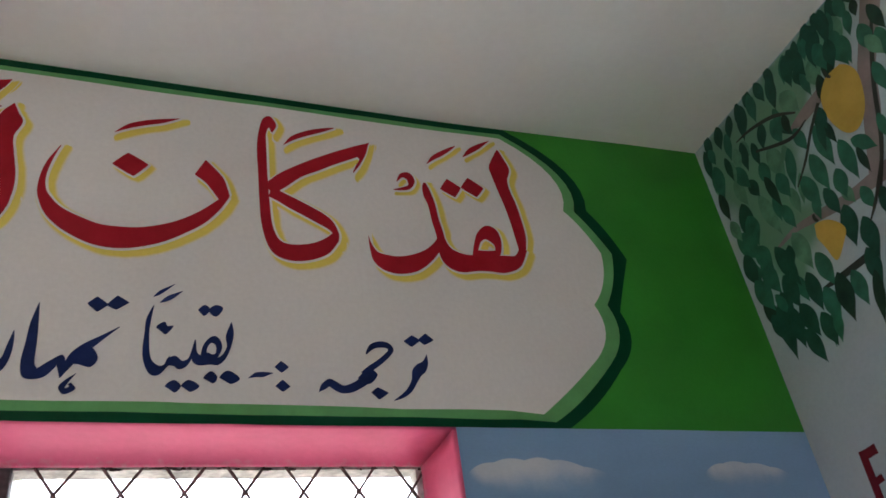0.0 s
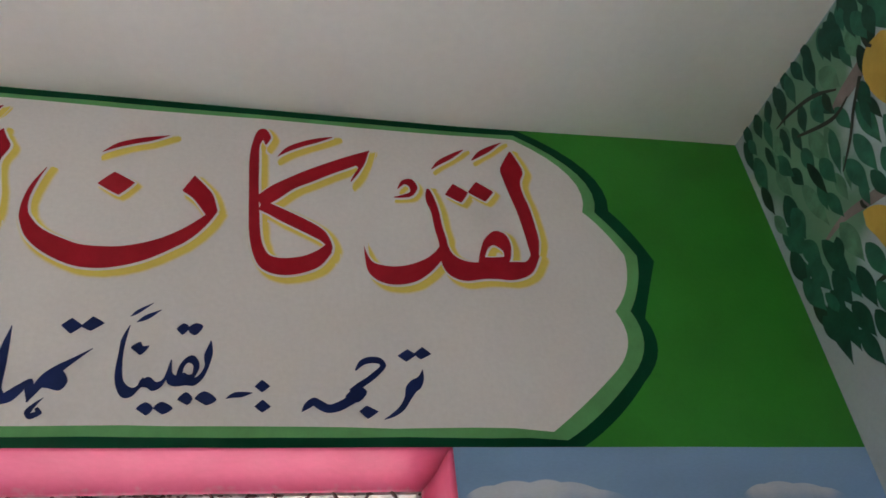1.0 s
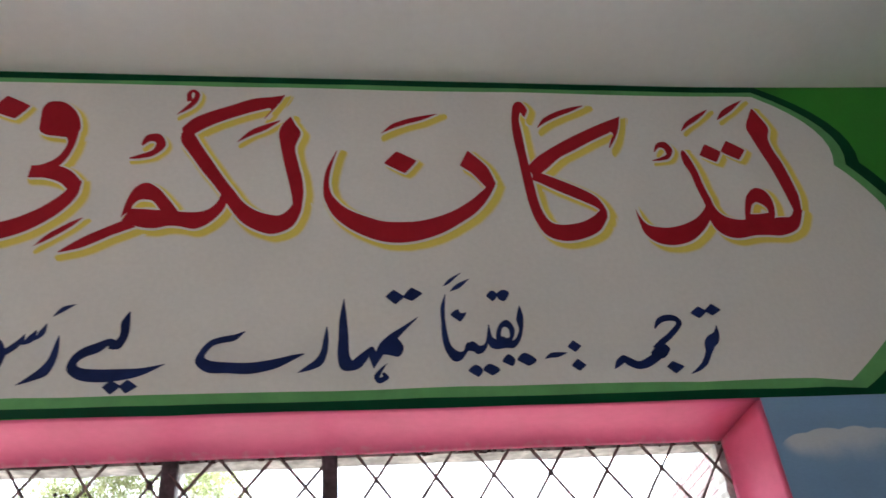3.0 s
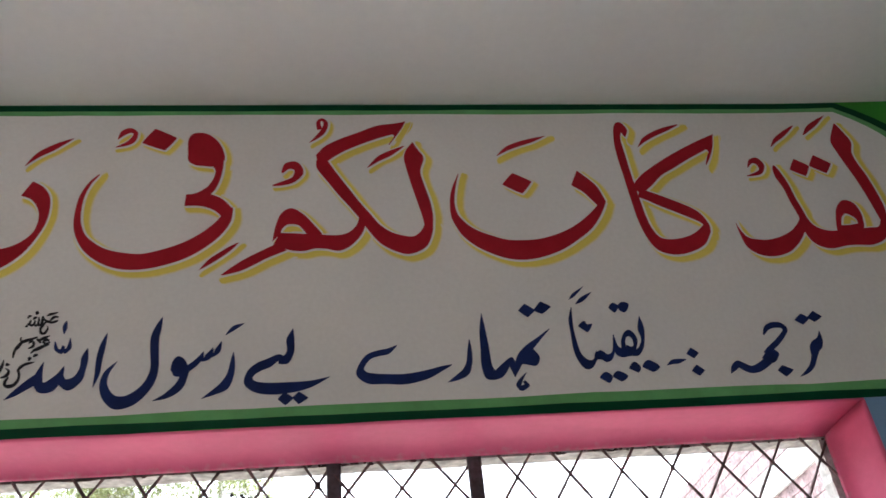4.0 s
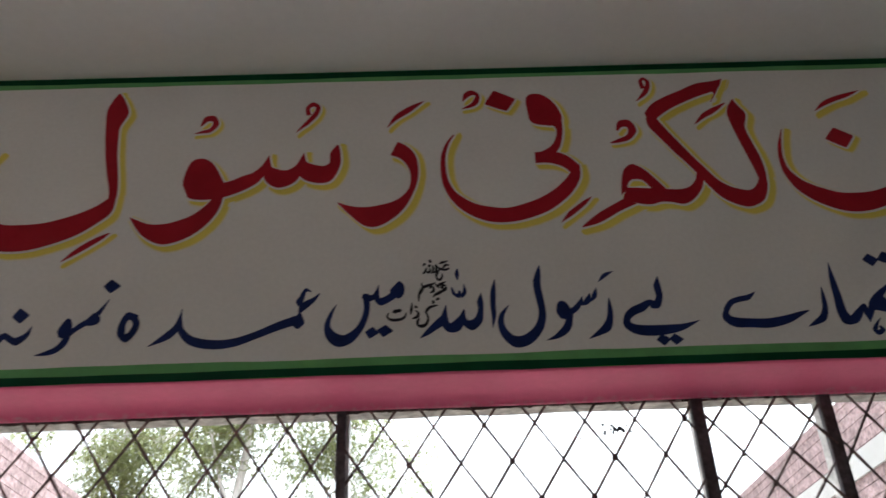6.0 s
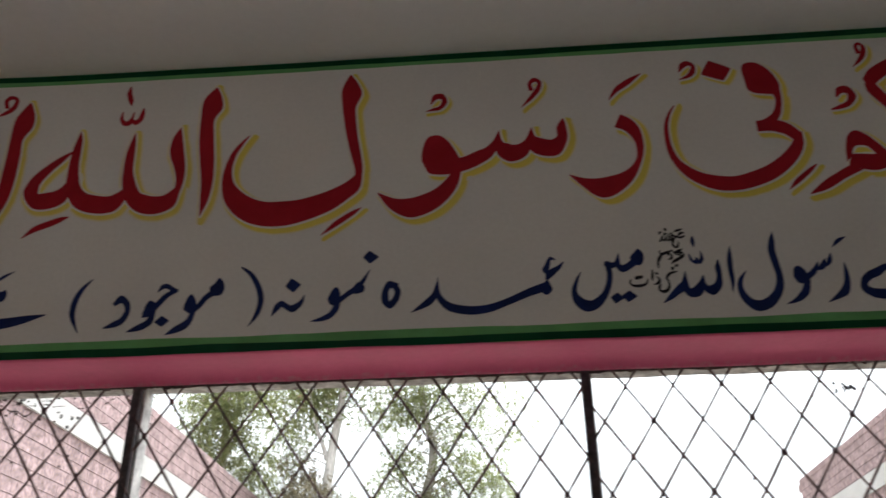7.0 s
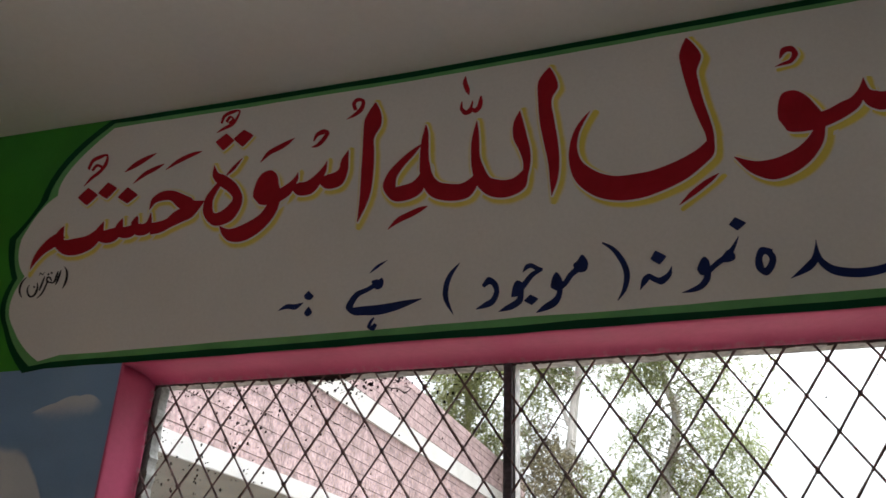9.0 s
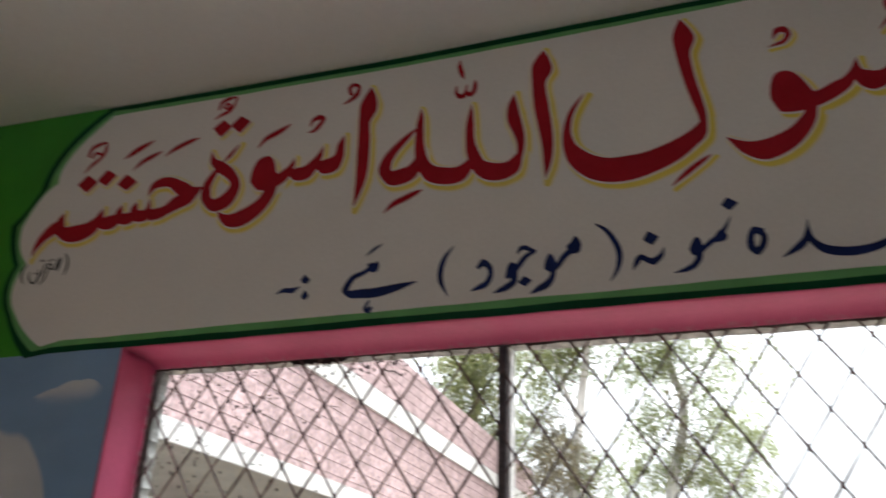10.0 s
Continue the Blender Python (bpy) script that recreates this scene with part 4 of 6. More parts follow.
w.dot((78, 151), (98, 136), (80, 121), (65, 136))
w.stroke((80, 110, 81, 109), (64, 88, 71, 83), (50, 74, 58, 65), (37, 65, 44, 56), (26, 56, 33, 48), (15, 47, 22, 38))
w.blob((56, 83), (69, 76), (69, 63), (54, 58), (41, 64))
w.blob((-1, 49), (8, 69), (16, 74), (23, 63), (23, 44), (12, 36), (3, 39))
w.stroke((14, 52, 24, 51), (10, 33, 22, 28), (2, 21, 9, 11), (-12, 13, -9, 4), (-32, 5, -31, 4))
w.dot((-75, 98), (-54, 83), (-69, 66), (-86, 80))
w.stroke((-47, 61, -46, 61), (-56, 48, -49, 41), (-70, 40, -66, 25), (-77, 42, -81, 31), (-91, 50, -90, 37), (-104, 40, -94, 32), (-109, 17, -108, 18))
w.paint()
w = Word("bracket", "blue", -2.2, 2.3, "dark blue painted closing bracket")
w.stroke((-18, 125, -16, 128), (1, 106, 8, 112), (16, 78, 27, 82), (22, 53, 34, 52), (18, 25, 26, 21), (7, 0, 8, -1))
w.paint()
w = Word("urdu_word", "blue", -2.36, 2.29, "dark blue brushed Urdu word")
w.blob((83, 94), (92, 103), (102, 115), (113, 98), (110, 80), (98, 76), (86, 81))
w.stroke((91, 92, 99, 80), (74, 78, 83, 69), (64, 63, 72, 54), (52, 52, 60, 43))
w.blob((37, 49), (40, 70), (49, 82), (59, 68), (61, 49), (49, 41))
w.stroke((52, 55, 62, 52), (47, 33, 58, 27), (37, 23, 47, 10), (22, 14, 29, 2), (6, -1, 7, -2))
w.stroke((-20, 88, -21, 89), (-10, 95, -15, 104), (-2, 96, -2, 107), (9, 89, 11, 99), (21, 90, 22, 93))
w.stroke((14, 94, 19, 87), (-4, 86, 3, 77), (-18, 71, -9, 62), (-29, 57, -20, 48))
w.dot((-5, 39), (12, 28), (-2, 15), (-19, 26))
w.blob((-44, 36), (-41, 60), (-33, 72), (-21, 65), (-20, 47), (-30, 37))
w.stroke((-29, 54, -18, 51), (-33, 33, -21, 25), (-46, 24, -37, 12), (-57, 18, -52, 8), (-71, 8, -71, 7))
w.stroke((-100, 64, -106, 71), (-91, 69, -93, 86), (-85, 65, -74, 71), (-81, 52, -70, 48), (-88, 37, -78, 28), (-99, 31, -92, 19), (-119, 18, -118, 16))
w.paint()
w = Word("bracket", "blue", -2.54, 2.3, "dark blue painted opening bracket")
w.stroke((23, 115, 24, 114), (1, 95, 9, 89), (-11, 68, 1, 63), (-10, 34, 1, 35), (12, -1, 13, 0))
w.paint()
w = Word("urdu_word", "blue", -2.7, 2.28, "dark blue brushed Urdu word")
w.blob((-18, 112), (-8, 116), (0, 115), (6, 119), (11, 109), (8, 96), (-3, 92), (-13, 99))
w.stroke((-16, 106, -10, 96), (-29, 99, -23, 89), (-53, 91, -44, 80), (-67, 75, -54, 66), (-74, 55, -57, 56), (-55, 38, -54, 55), (-31, 35, -33, 56), (4, 33, -1, 56), (37, 38, 31, 58), (68, 47, 64, 61), (101, 60, 100, 62))
w.stroke((-23, 132, -24, 133), (-3, 144, -8, 150), (17, 159, 17, 160))
w.stroke((-7, 29, -4, 27), (-15, 21, -9, 17), (-20, 7, -11, 9), (-5, -2, -10, 10), (2, 8, -5, 14))
w.paint()
w = Word("punctuation", "blue", -2.88, 2.32, "dark blue painted colon and dash")
w.blob((9, 65), (17, 58), (24, 51), (17, 43), (6, 45), (0, 55))
w.blob((14, 27), (21, 19), (24, 11), (14, 4), (5, 12), (9, 21))
w.stroke((-62, 23, -62, 24), (-40, 26, -43, 37), (-17, 23, -22, 36), (1, 37, 0, 38))
w.paint()


# ---- clouds painted on the blue wall ----
def cloud(x, z, width, height, seed, puffs=4, tail=0.0, belly=0.5, thick=1.0, dome=False, skew=0.8):
    """A brushed cloud: puffed crisp top, base that fades out, a thin streak to one side."""
    bm = bmesh.new()
    cover = bm.verts.layers.float.new("cover")
    rnd = random.Random(seed)
    humps = [((i + 0.5) / puffs + rnd.uniform(-0.03, 0.03), rnd.uniform(0.8, 1.0), rnd.uniform(0.75, 1.0) / puffs) for i in range(puffs)]
    nx = 96
    levels = ((-1.0, 0.0), (-0.5, 0.22), (0.0, 0.5), (0.35, 0.75), (0.7, 0.95), (0.93, 0.95), (1.02, 0.0))
    cols = []

    def crest(u):
        if dome:
            return max(1 - abs(2 * u - 1) ** 2.4, 0.0) ** 0.5 * (1 + 0.05 * noise.noise((u * 6, seed, 0)))
        swell = max(math.sin(math.pi * min(1, max(0, u)) ** skew), 0.0) ** 0.55
        return swell * (0.62 + 0.38 * max(h * math.exp(-((u - c) / w) ** 2) for c, h, w in humps))

    for i in range(nx + 1):
        u = i / nx
        top = max(crest(u), 0.02)
        col = []
        for v, cov in levels:
            h = height * (v * top if v >= 0 else v * belly * math.sin(math.pi * u) ** 0.5)
            col.append(bm.verts.new((x + width * (u - 0.5), -0.0003, z + h)))
            side = 1.0 if dome else min(1.0, 9 * u, 6 * (1 - u))
            col[-1][cover] = cov * thick * side * (1 - tail * u)
        cols.append(col)
    for a, b in zip(cols, cols[1:]):
        for k in range(len(levels) - 1):
            f = bm.faces.new((a[k], b[k], b[k + 1], a[k + 1]))
            f.normal_update()
            if f.normal.y > 0:
                f.normal_flip()
    return tagged(finish("painted_cloud", bm, cloud_paint), "soft white cloud painted on the sky-blue wall", "painted cloud", "clouds on the wall")


cloud(0.145, 2.160, 0.27, 0.040, 1, 5, 0.6, 0.8, 1.15)
cloud(0.565, 2.160, 0.20, 0.033, 2, 4, 0.25, 0.8, 0.75)
cloud(-3.475, 2.138, 0.22, 0.044, 3, 3, 0.0, 0.75, 0.78, skew=1.7)
cloud(-3.84, 2.148, 0.26, 0.03, 4, 3, 0.2, 1.0, 0.35)
cloud(-3.680, 1.80, 0.44, 0.270, 5, 3, 0.0, 1.2, 0.92, True)

# ---- fruit tree painted on the east wall ----
tree_leaf = [
    material("light_leaf_green_paint", (0.085, 0.21, 0.13), 0.5, vary=0.25, scale=30),
    material("mid_leaf_green_paint", (0.025, 0.118, 0.072), 0.5, vary=0.25, scale=30),
    material("deep_leaf_green_paint", (0.011, 0.062, 0.039), 0.5, vary=0.25, scale=30),
    material("blackish_leaf_green_paint", (0.010, 0.035, 0.022), 0.5, vary=0.25, scale=30),
]
green_wash = soft_paint("thin_green_wash", (0.125, 0.25, 0.165), (0.35, 0.42, 0.475), 0.55, 0.08, 2.0, bits=25)
branch_paint = material("grey_brown_branch_paint", (0.20, 0.17, 0.17), 0.5, vary=0.2, scale=15)
twig_paint = material("dark_twig_paint", (0.03, 0.035, 0.03), 0.5, vary=0.2, scale=15)
fruit_paint = material("golden_yellow_fruit_paint", (0.42, 0.30, 0.055), 0.5, vary=0.15, scale=12)
tree_mural = thing("painted_fruit_tree", "painted tree with green leaves and yellow fruit on the wall", "wall painting")
EAST_FACE = EAST - 0.0008


def wall_patch(outline, lift):
    bm = bmesh.new()
    vs = [bm.verts.new((EAST_FACE - lift, y, z)) for y, z in outline]
    f = bm.faces.new(vs)
    f.normal_update()
    if f.normal.x > 0:
        f.normal_flip()
    bmesh.ops.triangulate(bm, faces=[f])
    return bm


def limb(name, mat, lift, *pts):
    """A painted limb: control points of (y, z, width)."""
    run = catmull(pts, 6)
    d = np.gradient(run[:, :2], axis=0)
    d /= np.linalg.norm(d, axis=1)[:, None]
    left = [(y - tz * w / 2, z + ty * w / 2) for (y, z, w), (ty, tz) in zip(run, d)]
    right = [(y + tz * w / 2, z - ty * w / 2) for (y, z, w), (ty, tz) in zip(run, d)]
    return part(name, wall_patch(left + right[::-1], lift), mat, tree_mural)


limb("trunk", branch_paint, 0.0006, (-0.598, 3.012, 0.06), (-0.563, 2.912, 0.05), (-0.506, 2.822, 0.045), (-0.466, 2.759, 0.042), (-0.436, 2.683, 0.04), (-0.388, 2.586, 0.03))
limb("bough", branch_paint, 0.0008, (-0.425, 2.574, 0.035), (-0.324, 2.58, 0.026), (-0.253, 2.594, 0.022), (-0.177, 2.609, 0.014), (-0.108, 2.601, 0.006))
limb("bough", branch_paint, 0.0008, (-0.4, 2.812, 0.03), (-0.313, 2.8, 0.03), (-0.267, 2.797, 0.01))
limb("bough", twig_paint, 0.0008, (-0.306, 2.462, 0.016), (-0.224, 2.463, 0.014), (-0.179, 2.466, 0.005))
limb("twig", twig_paint, 0.0030, (-0.298, 2.819, 0.004), (-0.246, 2.857, 0.009), (-0.179, 2.88, 0.008), (-0.13, 2.886, 0.003))
limb("twig", twig_paint, 0.0030, (-0.311, 2.786, 0.004), (-0.258, 2.781, 0.009), (-0.169, 2.825, 0.006))
limb("twig", twig_paint, 0.0030, (-0.353, 2.793, 0.009), (-0.31, 2.756, 0.008), (-0.272, 2.715, 0.007), (-0.227, 2.679, 0.004))
limb("twig", twig_paint, 0.0030, (-0.411, 2.595, 0.008), (-0.365, 2.54, 0.008), (-0.335, 2.512, 0.003))
limb("twig", twig_paint, 0.0012, (-0.531, 2.85, 0.006), (-0.5, 2.794, 0.010), (-0.466, 2.725, 0.010), (-0.43, 2.632, 0.010), (-0.383, 2.552, 0.006))


def fruit(stalk, *pts):
    """A painted fruit from a few points round it, with a short stalk."""
    out = catmull((pts[-1], *pts, pts[0], pts[1]), 5)[5:-10]
    part("fruit", wall_patch([tuple(p) for p in out], 0.0026), fruit_paint, tree_mural, "golden yellow painted fruit")
    (y0, z0), (y1, z1) = stalk
    limb("stalk", twig_paint, 0.0032, (y0, z0, 0.005), ((y0 + y1) / 2 + 0.003, (z0 + z1) / 2, 0.008), (y1, z1, 0.006))


fruit(((-0.402, 2.815), (-0.396, 2.840)), (-0.430, 2.822), (-0.453, 2.779), (-0.438, 2.715), (-0.407, 2.682), (-0.376, 2.692), (-0.357, 2.743), (-0.362, 2.796), (-0.396, 2.826))
fruit(((-0.236, 2.586), (-0.232, 2.606)), (-0.224, 2.586), (-0.258, 2.574), (-0.283, 2.538), (-0.264, 2.512), (-0.236, 2.494), (-0.225, 2.532), (-0.217, 2.562))

LEAF_SHAPES, LEAVES_SET = {}, []


def leaf(y, z, length, width, angle, shade):
    """One brushed leaf, hanging by its stalk; copies of a shade share one outline."""
    if shade not in LEAF_SHAPES:
        bm = bmesh.new()
        side = [(0.5 * math.sin(math.pi * t ** 0.85) ** (0.8 if t < 0.55 else 1.35), 0.5 - t) for t in np.linspace(0, 1, 13)]
        flat_leaf = side + [(-u, v) for u, v in side[-2:0:-1]]
        bm.faces.new([bm.verts.new((0, u, v)) for u, v in flat_leaf][::-1])
        me = bpy.data.meshes.new("leaf")
        bm.to_mesh(me)
        bm.free()
        me.materials.append(tree_leaf[shade])
        LEAF_SHAPES[shade] = me
    ob = new("leaf", LEAF_SHAPES[shade])
    ob.parent = tree_mural
    LEAVES_SET.append((y, z))
    lift = 0.0010 + 0.0016 * ((y * 37.7 + z * 91.3) % 1.0) + 0.0002 * shade
    ob.matrix_basis = pose(EAST_FACE - lift, y, z, angle, 0, 0) @ Matrix.Diagonal((1, width * 1.08, length * 1.15, 1))


leaf(-0.027, 2.903, 0.076, 0.025, 5, 2)
leaf(-0.049, 2.911, 0.044, 0.022, -6, 1)
leaf(-0.103, 2.895, 0.065, 0.024, 9, 1)
leaf(-0.082, 2.847, 0.06, 0.019, -1, 2)
leaf(-0.166, 2.912, 0.077, 0.031, 18, 2)
leaf(-0.205, 2.92, 0.068, 0.027, 6, 1)
leaf(-0.266, 2.907, 0.077, 0.029, 10, 2)
leaf(-0.295, 2.852, 0.067, 0.04, -19, 0)
leaf(-0.322, 2.912, 0.069, 0.03, 8, 2)
leaf(-0.35, 2.911, 0.08, 0.035, -9, 2)
leaf(-0.38, 2.929, 0.05, 0.03, 26, 1)
leaf(-0.407, 2.914, 0.074, 0.029, 5, 2)
leaf(-0.439, 2.919, 0.077, 0.028, 11, 2)
leaf(-0.486, 2.917, 0.054, 0.026, -2, 1)
leaf(-0.51, 2.892, 0.035, 0.019, 12, 3)
leaf(-0.347, 2.852, 0.058, 0.02, 0, 1)
leaf(-0.134, 2.84, 0.068, 0.025, 7, 2)
leaf(-0.165, 2.821, 0.056, 0.021, 2, 2)
leaf(-0.199, 2.842, 0.057, 0.026, 18, 2)
leaf(-0.237, 2.821, 0.06, 0.03, -2, 1)
leaf(-0.266, 2.815, 0.046, 0.02, 4, 3)
leaf(-0.28, 2.761, 0.06, 0.026, -9, 1)
leaf(-0.321, 2.71, 0.094, 0.034, -2, 1)
leaf(-0.345, 2.723, 0.06, 0.019, -7, 3)
leaf(-0.354, 2.646, 0.087, 0.032, -1, 1)
leaf(-0.397, 2.649, 0.059, 0.027, -37, 1)
leaf(-0.381, 2.621, 0.056, 0.017, -3, 3)
leaf(-0.287, 2.669, 0.086, 0.033, -4, 1)
leaf(-0.232, 2.724, 0.084, 0.026, 15, 1)
leaf(-0.204, 2.763, 0.081, 0.039, -7, 0)
leaf(-0.5, 2.82, 0.063, 0.031, 1, 1)
leaf(-0.537, 2.836, 0.066, 0.025, -6, 3)
leaf(-0.522, 2.784, 0.062, 0.03, 6, 1)
leaf(-0.486, 2.731, 0.065, 0.026, 2, 1)
leaf(-0.318, 2.616, 0.059, 0.032, 5, 1)
leaf(-0.373, 2.854, 0.062, 0.037, 3, 0)
leaf(-0.441, 2.855, 0.092, 0.039, -6, 1)
leaf(-0.485, 2.878, 0.051, 0.021, 16, 1)
leaf(-0.028, 2.779, 0.071, 0.025, -3, 3)
leaf(-0.04, 2.841, 0.083, 0.038, 2, 1)
leaf(-0.085, 2.774, 0.069, 0.028, -11, 0)
leaf(-0.07, 2.704, 0.088, 0.041, 5, 2)
leaf(-0.135, 2.678, 0.104, 0.033, -9, 0)
leaf(-0.078, 2.678, 0.069, 0.04, 0, 1)
leaf(-0.051, 2.654, 0.089, 0.044, -25, 1)
leaf(-0.031, 2.604, 0.076, 0.037, -4, 2)
leaf(-0.077, 2.608, 0.064, 0.039, -21, 1)
leaf(-0.073, 2.558, 0.08, 0.038, -15, 1)
leaf(-0.125, 2.555, 0.101, 0.036, -13, 2)
leaf(-0.041, 2.536, 0.08, 0.041, -15, 1)
leaf(-0.039, 2.492, 0.079, 0.032, -7, 3)
leaf(-0.109, 2.504, 0.074, 0.038, -7, 2)
leaf(-0.061, 2.441, 0.114, 0.04, 3, 2)
leaf(-0.088, 2.434, 0.085, 0.036, -1, 2)
leaf(-0.161, 2.472, 0.079, 0.034, -1, 2)
leaf(-0.123, 2.43, 0.075, 0.036, -12, 2)
leaf(-0.113, 2.379, 0.076, 0.031, -14, 2)
leaf(-0.186, 2.427, 0.072, 0.035, -4, 1)
leaf(-0.157, 2.391, 0.068, 0.033, -5, 2)
leaf(-0.221, 2.423, 0.091, 0.038, 4, 3)
leaf(-0.256, 2.421, 0.069, 0.031, -2, 1)
leaf(-0.173, 2.56, 0.085, 0.039, -7, 0)
leaf(-0.204, 2.496, 0.075, 0.034, -8, 1)
leaf(-0.294, 2.534, 0.078, 0.037, 9, 2)
leaf(-0.283, 2.599, 0.064, 0.028, -8, 2)
leaf(-0.25, 2.65, 0.078, 0.034, -10, 1)
leaf(-0.208, 2.659, 0.059, 0.024, 0, 0)
leaf(-0.177, 2.642, 0.06, 0.026, -10, 1)
leaf(-0.323, 2.487, 0.078, 0.034, 4, 2)
leaf(-0.301, 2.437, 0.072, 0.031, 2, 2)
leaf(-0.284, 2.385, 0.089, 0.023, 16, 3)
leaf(-0.352, 2.555, 0.05, 0.025, -7, 1)
leaf(-0.167, 2.716, 0.08, 0.022, -8, 3)
leaf(-0.124, 2.758, 0.05, 0.027, -13, 2)
leaf(-0.106, 2.802, 0.071, 0.032, -18, 1)
leaf(-0.166, 2.764, 0.059, 0.03, -4, 1)
leaf(-0.197, 2.708, 0.062, 0.032, -8, 1)
leaf(-0.032, 2.829, 0.059, 0.025, -6, 0)
leaf(-0.033, 2.708, 0.056, 0.027, -11, 0)
leaf(-0.245, 2.611, 0.047, 0.02, 4, 1)
leaf(-0.114, 2.849, 0.054, 0.026, 5, 0)
leaf(-0.34, 2.88, 0.046, 0.028, 5, 2)
leaf(-0.403, 2.871, 0.065, 0.033, 1, 1)
leaf(-0.46, 2.889, 0.062, 0.027, 4, 0)
leaf(-0.136, 2.494, 0.058, 0.026, -7, 1)
leaf(-0.085, 2.485, 0.061, 0.03, -9, 2)
leaf(-0.043, 2.457, 0.061, 0.028, -9, 2)
leaf(-0.039, 2.591, 0.051, 0.03, -11, 1)
leaf(-0.445, 2.647, 0.052, 0.02, 4, 1)
leaf(-0.38, 2.523, 0.059, 0.026, 8, 2)
leaf(-0.408, 2.842, 0.075, 0.034, 24, 3)
leaf(-0.372, 2.806, 0.070, 0.026, 12, 3)
leaf(-0.336, 2.746, 0.060, 0.024, -6, 2)
leaf(-0.424, 2.858, 0.060, 0.030, 10, 2)

# paler leaves and a washed green ground between them
rnd = random.Random(5)
first = list(LEAVES_SET)
for y, z in first:
    if rnd.random() < 0.3:
        a, b = y + rnd.gauss(0, 0.03), z + rnd.gauss(0, 0.03)
        if -0.6 < a < -0.03 and b < 2.93 and min(math.hypot(a - u, b - v) for u, v in first) < 0.05 and b > 2.36 + 0.5 * abs(a + 0.2):
            leaf(a, b, rnd.uniform(0.04, 0.065), rnd.uniform(0.018, 0.026), rnd.uniform(-20, 20), rnd.choice((0, 1, 1, 2)))
for k in range(14):
    leaf(-0.05 - 0.038 * k, 2.938 + rnd.uniform(-0.012, 0.006), rnd.uniform(0.05, 0.07), rnd.uniform(0.022, 0.03), rnd.uniform(-10, 25), rnd.choice((1, 2, 2)))
WASHES = ((-0.10, 2.90, 0.07, 0.9), (-0.26, 2.91, 0.07, 0.9), (-0.07, 2.80, 0.06, 0.8), (-0.12, 2.72, 0.07, 0.9), (-0.18, 2.84, 0.08, 0.9), (-0.22, 2.74, 0.06, 0.6), (-0.14, 2.62, 0.07, 0.9),
          (-0.28, 2.86, 0.07, 1.0), (-0.12, 2.53, 0.06, 0.7), (-0.33, 2.90, 0.06, 0.9), (-0.40, 2.90, 0.05, 0.9), (-0.20, 2.60, 0.05, 0.7), (-0.06, 2.66, 0.04, 0.6), (-0.46, 2.93, 0.06, 0.9), (-0.27, 2.66, 0.05, 0.5), (-0.06, 2.90, 0.05, 0.8))
bm = bmesh.new()
cover = bm.verts.layers.float.new("cover")
grid = []
for a in np.linspace(-0.014, -0.62, 60):
    row = []
    for b in np.linspace(2.34, ceil_z(EAST) - 0.004, 64):
        row.append(bm.verts.new((EAST_FACE - 0.00005, a, b)))
        full = sum(k * math.exp(-((a - y) ** 2 + (b - z) ** 2) / (r * r)) for y, z, r, k in WASHES)
        row[-1][cover] = min(1.0, 0.9 * full * (1 + 0.5 * noise.noise((a * 30, b * 9, 2.0)))) * min(1.0, (-0.012 - a) * 60)
    grid.append(row)
for ra, rb in zip(grid, grid[1:]):
    for k in range(len(ra) - 1):
        bm.faces.new((ra[k], rb[k], rb[k + 1], ra[k + 1]))
bmesh.ops.recalc_face_normals(bm, faces=bm.faces)
part("green_wash", bm, green_wash, tree_mural, "thin green wash behind the leaves")

# a maroon letter lower on the same wall, cut off by the view below its second bar
maroon_paint = material("maroon_wall_paint", (0.12, 0.010, 0.018), 0.5, vary=0.12, scale=20, gloss=0.12)
letter = thing("maroon_letter", "bold dark maroon letter painted on the pale wall", "wall lettering")
for n, (y0, z0, y1, z1, w) in enumerate(((-0.110, 2.168, -0.104, 2.030, 0.0085), (-0.103, 2.158, -0.142, 2.160, 0.0090), (-0.108, 2.109, -0.131, 2.1125, 0.0065))):
    off = Vector((z1 - z0, y0 - y1)).normalized() * w
    part("bar", wall_patch([(y0 + off.x, z0 + off.y), (y1 + off.x, z1 + off.y), (y1 - off.x, z1 - off.y), (y0 - off.x, z0 - off.y)], 0.0003 + 0.0002 * n), maroon_paint, letter)

# ---- window ----
GRILLE_Y, HEAD = 0.112, 2.230
IN_L, IN_R = WIN_L + 0.001, WIN_R - 0.012


